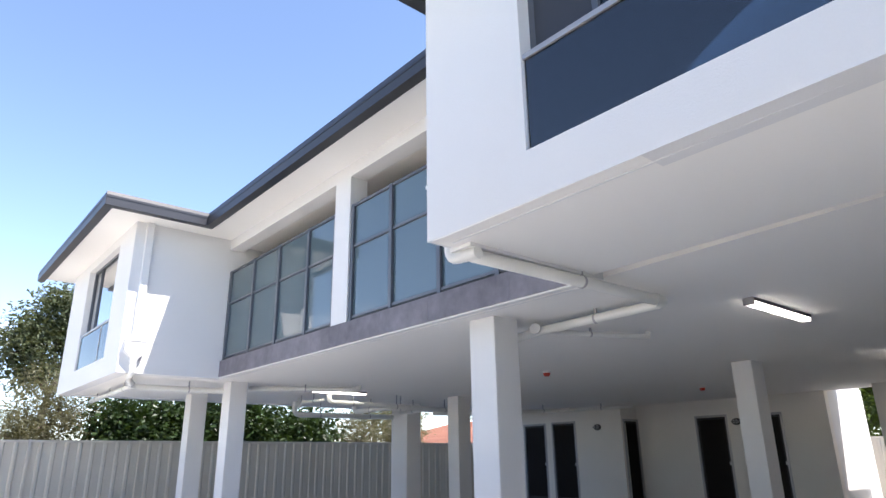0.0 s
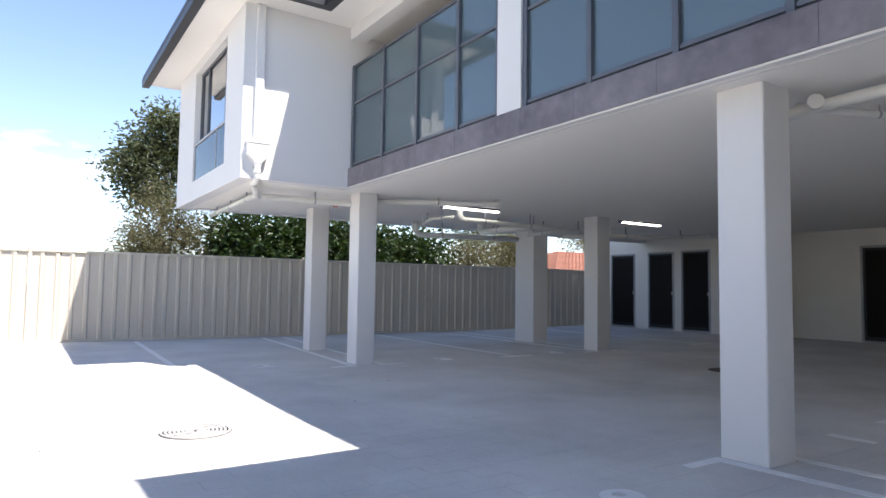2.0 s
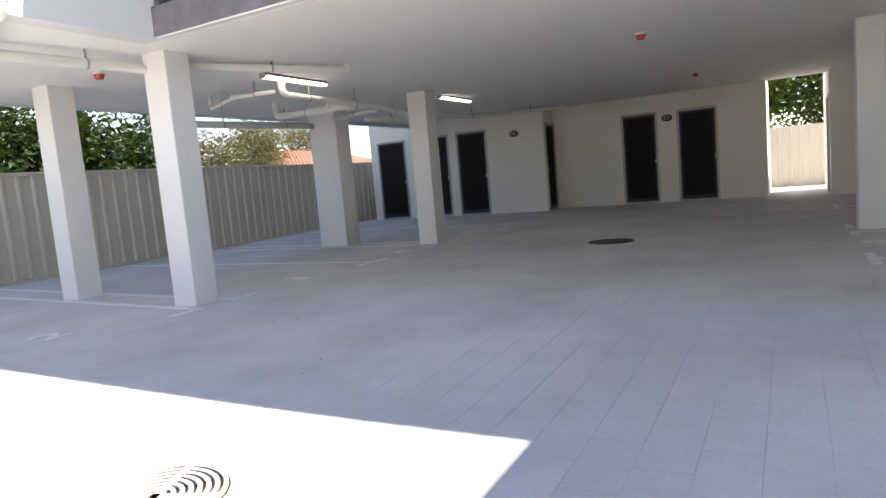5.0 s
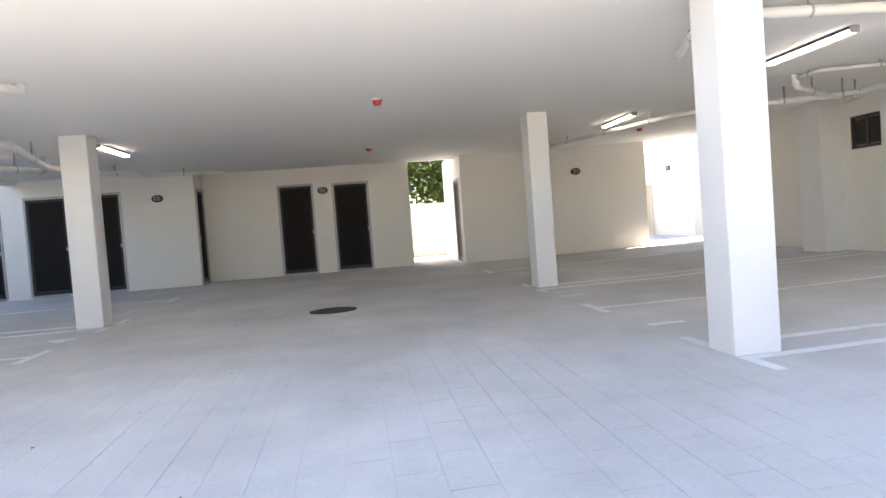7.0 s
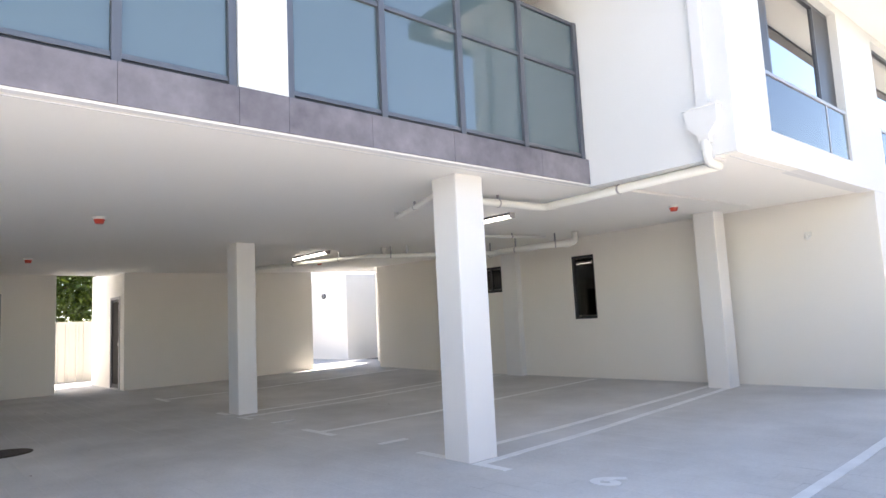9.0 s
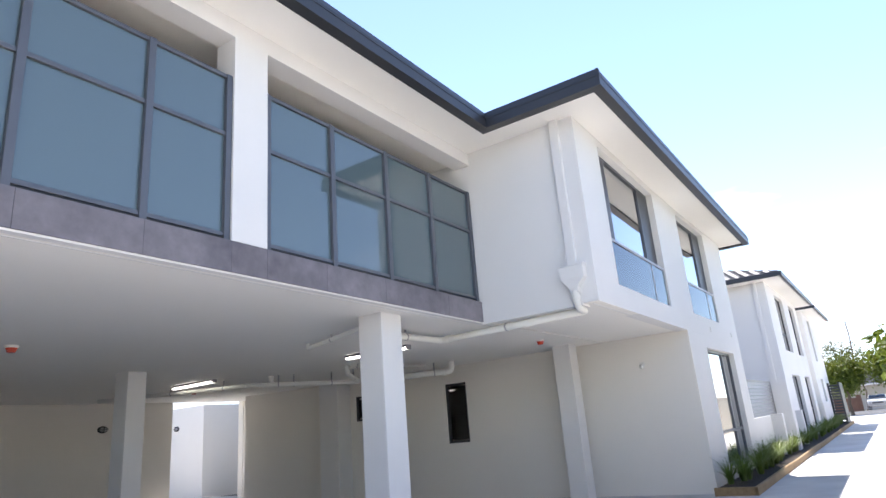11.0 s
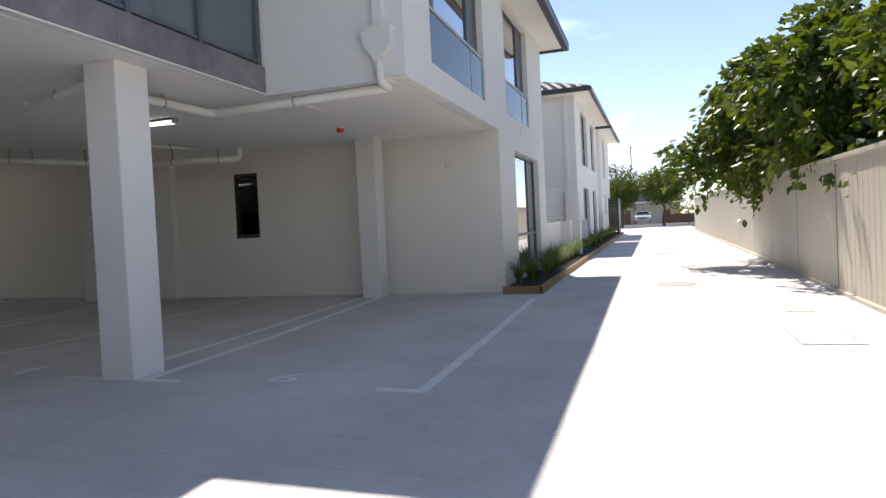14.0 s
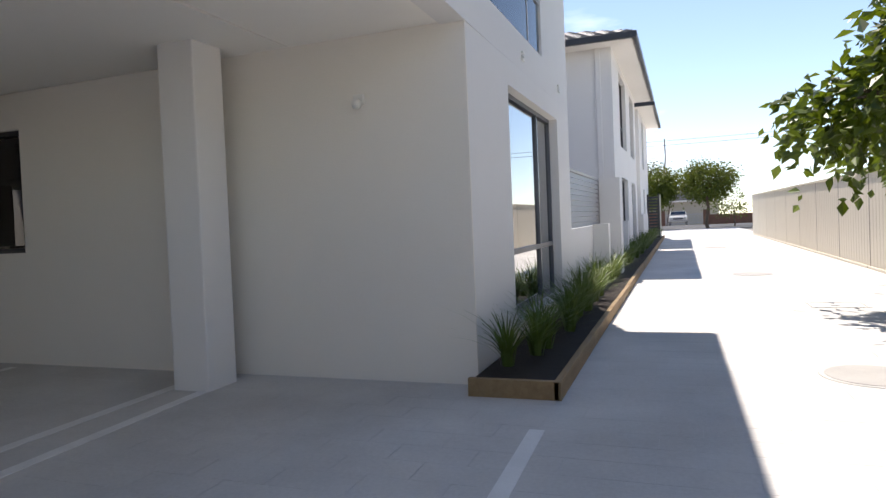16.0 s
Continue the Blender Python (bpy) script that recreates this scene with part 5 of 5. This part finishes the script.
# ---- the neighbouring blocks of the row ----
def row_block(name, x, y0, y1, label, wins):
    root = empty(name, (x, (y0 + y1) / 2, 0), label, "house")
    low = [(a, b, 0.35, 2.15) for a, b in wins]
    up = [(a, b, 2.95, 4.85) for a, b in wins]
    w = piece("wall", holed(bmesh.new(), 'x', x, x + 0.2, y0, y1, -0.05, 5.06, low + up), WHITE, root)
    piece("wall", boxes((x + 0.2, x + 9, y1 - 0.2, y1, -0.05, 5.06)), WHITE, root)
    piece("wall", boxes((x + 0.2, x + 9, y0, y0 + 0.2, -0.05, 5.06), (x + 8.8, x + 9, y0 + 0.2, y1 - 0.2, -0.05, 5.06), (x + 2.6, x + 2.7, y0 + 0.2, y1 - 0.2, -0.05, 5.06)), WHITE, root)
    piece("eave", boxes((x - 0.55, x + 9.5, y0 - 0.55, y1 + 0.55, 5.06, 5.08)), CEIL, root)
    for a, b, c, d in low + up:
        fr = piece("window", boxes((x + 0.1, x + 0.15, a, a + 0.09, c, d), (x + 0.1, x + 0.15, b - 0.09, b, c, d), (x + 0.1, x + 0.15, a + 0.09, b - 0.09, c, c + 0.05), (x + 0.1, x + 0.15, a + 0.09, b - 0.09, d - 0.05, d), (x + 0.1, x + 0.15, a + 0.09, b - 0.09, c + 0.6, c + 0.65)), DARK, root)
        piece("pane", boxes((x + 0.12, x + 0.128, a + 0.09, b - 0.09, c + 0.05, d - 0.05)), GLASS_WIN, fr)
    piece("downpipe", boxes((x + 0.25, x + 0.36, y1, y1 + 0.06, 0, 5.06), bevel=0.01), WHITE, root)
    g = 0.62
    piece("gutter", boxes((x - g, x - g + 0.12, y0 - g, y1 + g, 5.06, 5.20), (x - g + 0.12, x + 9.5, y1 + g - 0.12, y1 + g, 5.06, 5.20), bevel=0.01), DARK, root)
    return root


row_block("row_house", 3.11, -19.8, -12.15, "white two-storey flat block with charcoal gutters", [(-15.9, -13.9), (-19.0, -17.4)])
hip_roof("row", 2.6, 13.0, -20.4, -11.6, 5.2, 20, TILE)
row_block("row_house", 3.11, -27.6, -21.8, "white two-storey flat block further along the drive", [(-24.6, -23.6)])
hip_roof("row_far", 2.6, 12.4, -28.2, -21.25, 5.2, 20, TILE)
wall("wall_garden_far", 'x', 2.95, 3.09, -23.4, -20.2, -0.05, 1.15)
gate = empty("slat_gate", (2.9, -26.0, 0), "dark horizontal slat gate beside the far block", "gate")
for k in range(14):
    piece("slat", boxes((2.66, 3.08, -26.03, -26.0, 0.1 + k * 0.13, 0.1 + k * 0.13 + 0.085)), DARK, gate)
for gx in (2.59, 3.03):
    piece("post", boxes((gx, gx + 0.07, -26.06, -25.98, -0.05, 1.98), bevel=0.004), DARK, gate)
piece("return_panel", boxes((2.59, 2.65, -28.0, -26.06, 0.05, 1.95)), DARK, gate)
SKEW[0] = False

# ---- across the street ----
def street_tree(x, y, zc, r, label, seed):
    return tree((x, y), [((x, y, zc), r), ((x + 0.15, y - 0.3, zc - 0.1), (r[0] * 0.8, r[1] * 0.8, r[2] * 0.8))], 9000, 0.17, LEAF_HEDGE, label, seed, trunk=0.12, shell=0.55, droop=0.5)


street_tree(3.32, -42.0, 2.7, (0.98, 1.1, 0.95), "clipped round street tree with yellow-green leaves", 21)
street_tree(0.25, -42.0, 3.05, (1.6, 1.4, 1.1), "clipped round street tree with yellow-green leaves", 22)
tree((-1.6, -46), [((-1.4, -46, 1.6), (1.0, 0.8, 0.9))], 900, 0.16, LEAF_HEDGE, "yellowish garden shrub by the street", 23, trunk=0.05, category="shrub")
tree((5.2, -61), [((5.2, -61, 1.9), (1.6, 0.8, 0.9))], 1200, 0.16, LEAF_HEDGE, "light green hedge behind the brick wall", 24, trunk=0.05, category="shrub")
tree((7.5, -105), [((7.0, -105, 8.6), (2.6, 2.6, 1.9)), ((9.5, -106, 6.6), (2.4, 2.6, 1.6)), ((4.0, -106, 6.9), (2.2, 2.5, 1.5)), ((1.2, -106, 5.2), (1.8, 2.0, 1.3))], 4200, 0.42, LEAF_GUM, "sparse gum trees behind the far houses", 25, trunk=0.25, narrow=0.35, shell=0.3)

gw = empty("brick_wall", (6.0, -59, 0), "low red-brown brick front wall", "wall")
for bx0, bx1 in ((3.5, 6.4), (6.9, 12.0)):
    piece("course", boxes((bx0, bx1, -59.2, -58.95, -0.06, 1.15)), BRICK, gw)
    piece("pier", boxes((bx0 - 0.2, bx0 + 0.2, -59.25, -58.9, -0.06, 1.38)), BRICK, gw)
gw2 = empty("brick_wall", (-2.0, -59, 0), "low red-brown brick front wall", "wall")
piece("pier", boxes((-0.52, 0.06, -59.25, -58.9, -0.06, 1.32)), BRICK, gw2)
piece("course", boxes((-9, -0.52, -59.2, -58.95, -0.06, 0.85)), BRICK, gw2)
gt = empty("picket_gate", (1.7, -59, 0), "grey steel picket gate before the parked car", "gate")
for k in range(30):
    px_ = 0.1 + k * 0.108
    piece("picket", boxes((px_, px_ + 0.025, -59.06, -59.03, 0.0, 1.02)), SILVER, gt)
for z in (0.12, 0.9):
    piece("rail", boxes((0.06, 3.3, -59.03, -59.0, z, z + 0.05)), SILVER, gt)

house = empty("house", (4.0, -76, 0), "beige house with a low gable roof across the street", "house")
piece("wall", boxes((-2.0, 9.0, -82, -74, -0.06, 2.7)), BEIGE, house)
piece("roof", prism(bmesh.new(), [(-2.7, 2.65), (9.7, 2.65), (3.5, 4.6)], 'y', -82.6, -73.4), TILE, house, "grey gable roof")
piece("door", boxes((0.0, 2.4, -74.02, -73.97, 0, 2.1)), BEIGE, house)
piece("fascia", boxes((-2.7, 9.7, -73.42, -73.38, 2.55, 2.7)), WHITE, house)
far = empty("house", (31.0, 33, 0), "neighbour's house with an orange tiled hip roof", "house")
piece("wall", boxes((25.5, 38.0, 28.5, 36.0, -0.06, 2.15)), BEIGE, far)
piece("eave", boxes((25.0, 38.5, 28.0, 36.5, 2.15, 2.2)), WHITE, far)
hip_roof("neighbour", 25.0, 38.5, 28.0, 36.5, 2.2, 19, ORANGE)


def car(x, y):
    """A white older sedan, seen from its front, facing north."""
    root = empty("car", (x, y, 0), "white older saloon car parked facing the gate", "car")
    w = 0.82
    side = [(-2.2, 0.32), (2.1, 0.32), (2.15, 0.62), (2.05, 0.78), (0.95, 0.90), (0.4, 1.32), (-0.9, 1.34), (-1.5, 0.95), (-2.2, 0.88)]
    bm = bmesh.new()
    a = [bm.verts.new((x - w * (0.80 if z > 1.2 else 0.97 if z > 0.85 else 1), y + u, z)) for u, z in side]
    b = [bm.verts.new((x + w * (0.80 if z > 1.2 else 0.97 if z > 0.85 else 1), y + u, z)) for u, z in side]
    bm.faces.new(a)
    bm.faces.new(b[::-1])
    for k in range(len(side)):
        j = (k + 1) % len(side)
        bm.faces.new((a[k], b[k], b[j], a[j]))
    bmesh.ops.recalc_face_normals(bm, faces=bm.faces[:])
    bmesh.ops.bevel(bm, geom=bm.edges[:], offset=0.04, segments=2, affect='EDGES')
    body = piece("body", bm, CARW, root)
    bm = bmesh.new()
    q = [(x - 0.62, y + 0.47, 1.29), (x + 0.62, y + 0.47, 1.29), (x + 0.72, y + 0.94, 0.93), (x - 0.72, y + 0.94, 0.93)]
    bm.faces.new([bm.verts.new(Vector(v) + Vector((0, 0.012, 0.012))) for v in q])
    g = bmesh.ops.extrude_face_region(bm, geom=bm.faces[:])
    bmesh.ops.translate(bm, verts=[v for v in g["geom"] if isinstance(v, bmesh.types.BMVert)], vec=(0, 0.008, 0.008))
    piece("windscreen", bm, GLASS_RAIL, body)
    piece("grille", boxes((x - 0.45, x + 0.45, y + 2.13, y + 2.17, 0.52, 0.68)), BLACK, body)
    piece("bumper", boxes((x - 0.84, x + 0.84, y + 2.08, y + 2.22, 0.36, 0.47), bevel=0.02), SILVER, body)
    for s in (-1, 1):
        bm = bmesh.new()
        bmesh.ops.create_cone(bm, cap_ends=True, segments=18, radius1=0.085, radius2=0.085, depth=0.05, matrix=pose(x + s * 0.6, y + 2.15, 0.61, 90, 0, 0))
        piece("headlight", bm, GLASS_RAIL, body)
        for v in (1.35, -1.35):
            bm = bmesh.new()
            bmesh.ops.create_cone(bm, cap_ends=True, segments=22, radius1=0.31, radius2=0.31, depth=0.19, matrix=pose(x + s * 0.74, y + v, 0.31, 0, 90, 0))
            wh = piece("wheel", bm, RUBBER, root)
            bm = bmesh.new()
            bmesh.ops.create_cone(bm, cap_ends=True, segments=18, radius1=0.19, radius2=0.16, depth=0.2, matrix=pose(x + s * 0.745, y + v, 0.31, 0, 90, 0))
            piece("rim", bm, SILVER, wh)


car(2.2, -63.0)


def palm(x, y, h, label):
    root = empty("palm_tree", (x, y, -0.06), label, "palm tree")
    piece("trunk", limb(bmesh.new(), (x, y, -0.1), (x, y, h), 0.28, 0.2, 5, 9), BARK, root)
    rng = random.Random(8)
    for k in range(16):
        a, up = 2 * math.pi * k / 16 + rng.uniform(-0.15, 0.15), rng.uniform(0.1, 1.0)
        bm = bmesh.new()
        d, s = Vector((math.cos(a), math.sin(a), 0)), Vector((-math.sin(a), math.cos(a), 0))
        for q in range(12):
            t = q / 12
            p = Vector((x, y, h)) + d * 2.6 * t + Vector((0, 0, 2.0 * up * t - 2.4 * t * t))
            for e in (-1, 1):
                v = [bm.verts.new(w) for w in (p, p + d * 0.22, p + s * e * 0.7 * (1 - 0.6 * t) + d * 0.35 - Vector((0, 0, 0.3)))]
                bm.faces.new(v)
        piece("frond", bm, LEAF_GUM, root)
    return root


palm(2.0, 118.0, 6.2, "distant palm tree beyond the rear fence")

pole = empty("power_pole", (3.3, -66.0, 0), "slim grey timber power pole across the street", "pole")
bm = bmesh.new()
limb(bm, (3.3, -66, -0.1), (3.3, -66, 8.8), 0.08, 0.06, 2, 10)
piece("shaft", bm, BARK, pole)
# overhead wires
wire = empty("overhead_wire", (3.3, -66, 8.2), "thin overhead wires across the street", "wire")
for z in (8.3, 8.75):
    piece("cable", tube(bmesh.new(), [(-36.7 + 10 * k, -66, z - 0.01 * (16 - (k - 4) ** 2)) for k in range(9)], 0.02, 5), BLACK, wire)

# small dry leaves and grit blown onto the paving
rngl = np.random.default_rng(9)
vs, fs = [], []
for k in range(46):
    lx, ly = rngl.uniform(0.5, 15.5), rngl.uniform(5.2, 10.4)
    if k > 34:
        lx, ly = rngl.uniform(5.5, 14), rngl.uniform(-1.0, 3)
    s, t = rngl.uniform(0.012, 0.035), rngl.uniform(0, 6.28)
    z = ground_z(lx, ly) + rise(ly) + 0.004
    n = len(vs)
    for q, (u, v, h) in enumerate(((0, 0, 0), (0.5, 0.3, 0.012), (1, 0, 0.004), (0.5, -0.3, 0.012))):
        vs.append((lx + s * (u * math.cos(t) - v * math.sin(t)), ly + s * (u * math.sin(t) + v * math.cos(t)), z + h * 0.6))
    fs += [(n, n + 1, n + 2), (n, n + 2, n + 3)]
me = bpy.data.meshes.new("leaf_litter")
me.from_pydata(vs, [], fs)
me.materials.append(BARK)
tagged(new("leaf_litter", me), "scattered dry leaves and grit on the paving", "leaf litter", kind="stuff")

# ---- paving, paver by paver ----
PL, PW, GAP = 0.44, 0.22, 0.0009
near, rest = [], []
row_n = 0
y = 16.75
while y > -40.5:
    x0, x1 = -1.36, (16.3 if y > -1.2 else skew(2.46, y))
    x = x0 - (row_n % 2) * PL / 2
    while x < x1:
        a, b = max(x, x0) + GAP / 2, min(x + PL, x1) - GAP / 2
        if b - a > 0.03:
            (near if (0.2 < x < 3.2 and 5.4 < y < 10.2 and b - a > PL * 0.95) else rest).append((a, b, y - PW + GAP / 2, y - GAP / 2))
        x += PL
    y -= PW
    row_n += 1
rngq = np.random.default_rng(2)
vs, fs = [], []
for a, b, c, d in near[300:] + rest:
    dz = rngq.uniform(-0.0004, 0.0004)
    k = len(vs)
    e = 0.0008
    for (px_, py_, dz2) in ((a, c, -0.006), (b, c, -0.006), (b, d, -0.006), (a, d, -0.006), (a + e, c + e, 0), (b - e, c + e, 0), (b - e, d - e, 0), (a + e, d - e, 0)):
        vs.append((px_, py_, ground_z(px_, py_) + rise(py_) + dz + dz2))
    fs += [(k + 4, k + 5, k + 6, k + 7), (k, k + 1, k + 5, k + 4), (k + 1, k + 2, k + 6, k + 5), (k + 2, k + 3, k + 7, k + 6), (k + 3, k, k + 4, k + 7)]
me = bpy.data.meshes.new("pavers")
me.from_pydata(vs, [], fs)
me.materials.append(PAVE)
tagged(new("pavers", me), "grey rectangular concrete pavers in running bond", kind="stuff").parent = floor
e, hl, hw = 0.0008, PL / 2 - GAP / 2, PW / 2 - GAP / 2
pm = bpy.data.meshes.new("paver")
pm.from_pydata([(-hl, -hw, -0.006), (hl, -hw, -0.006), (hl, hw, -0.006), (-hl, hw, -0.006), (-hl + e, -hw + e, 0), (hl - e, -hw + e, 0), (hl - e, hw - e, 0), (-hl + e, hw - e, 0)], [],
               [(4, 5, 6, 7), (0, 1, 5, 4), (1, 2, 6, 5), (2, 3, 7, 6), (3, 0, 4, 7)])
pm.materials.append(PAVE)
for a, b, c, d in near[:300]:
    ob = new("paver", pm)
    ob.location = ((a + b) / 2, (c + d) / 2, ground_z((a + b) / 2, (c + d) / 2) + rngq.uniform(-0.0004, 0.0004))
    gx = (ground_z(b, (c + d) / 2) - ground_z(a, (c + d) / 2)) / (b - a)
    gy = (ground_z((a + b) / 2, d) - ground_z((a + b) / 2, c)) / (d - c)
    ob.rotation_euler = (math.atan(gy), -math.atan(gx), 0)
    ob.parent = floor
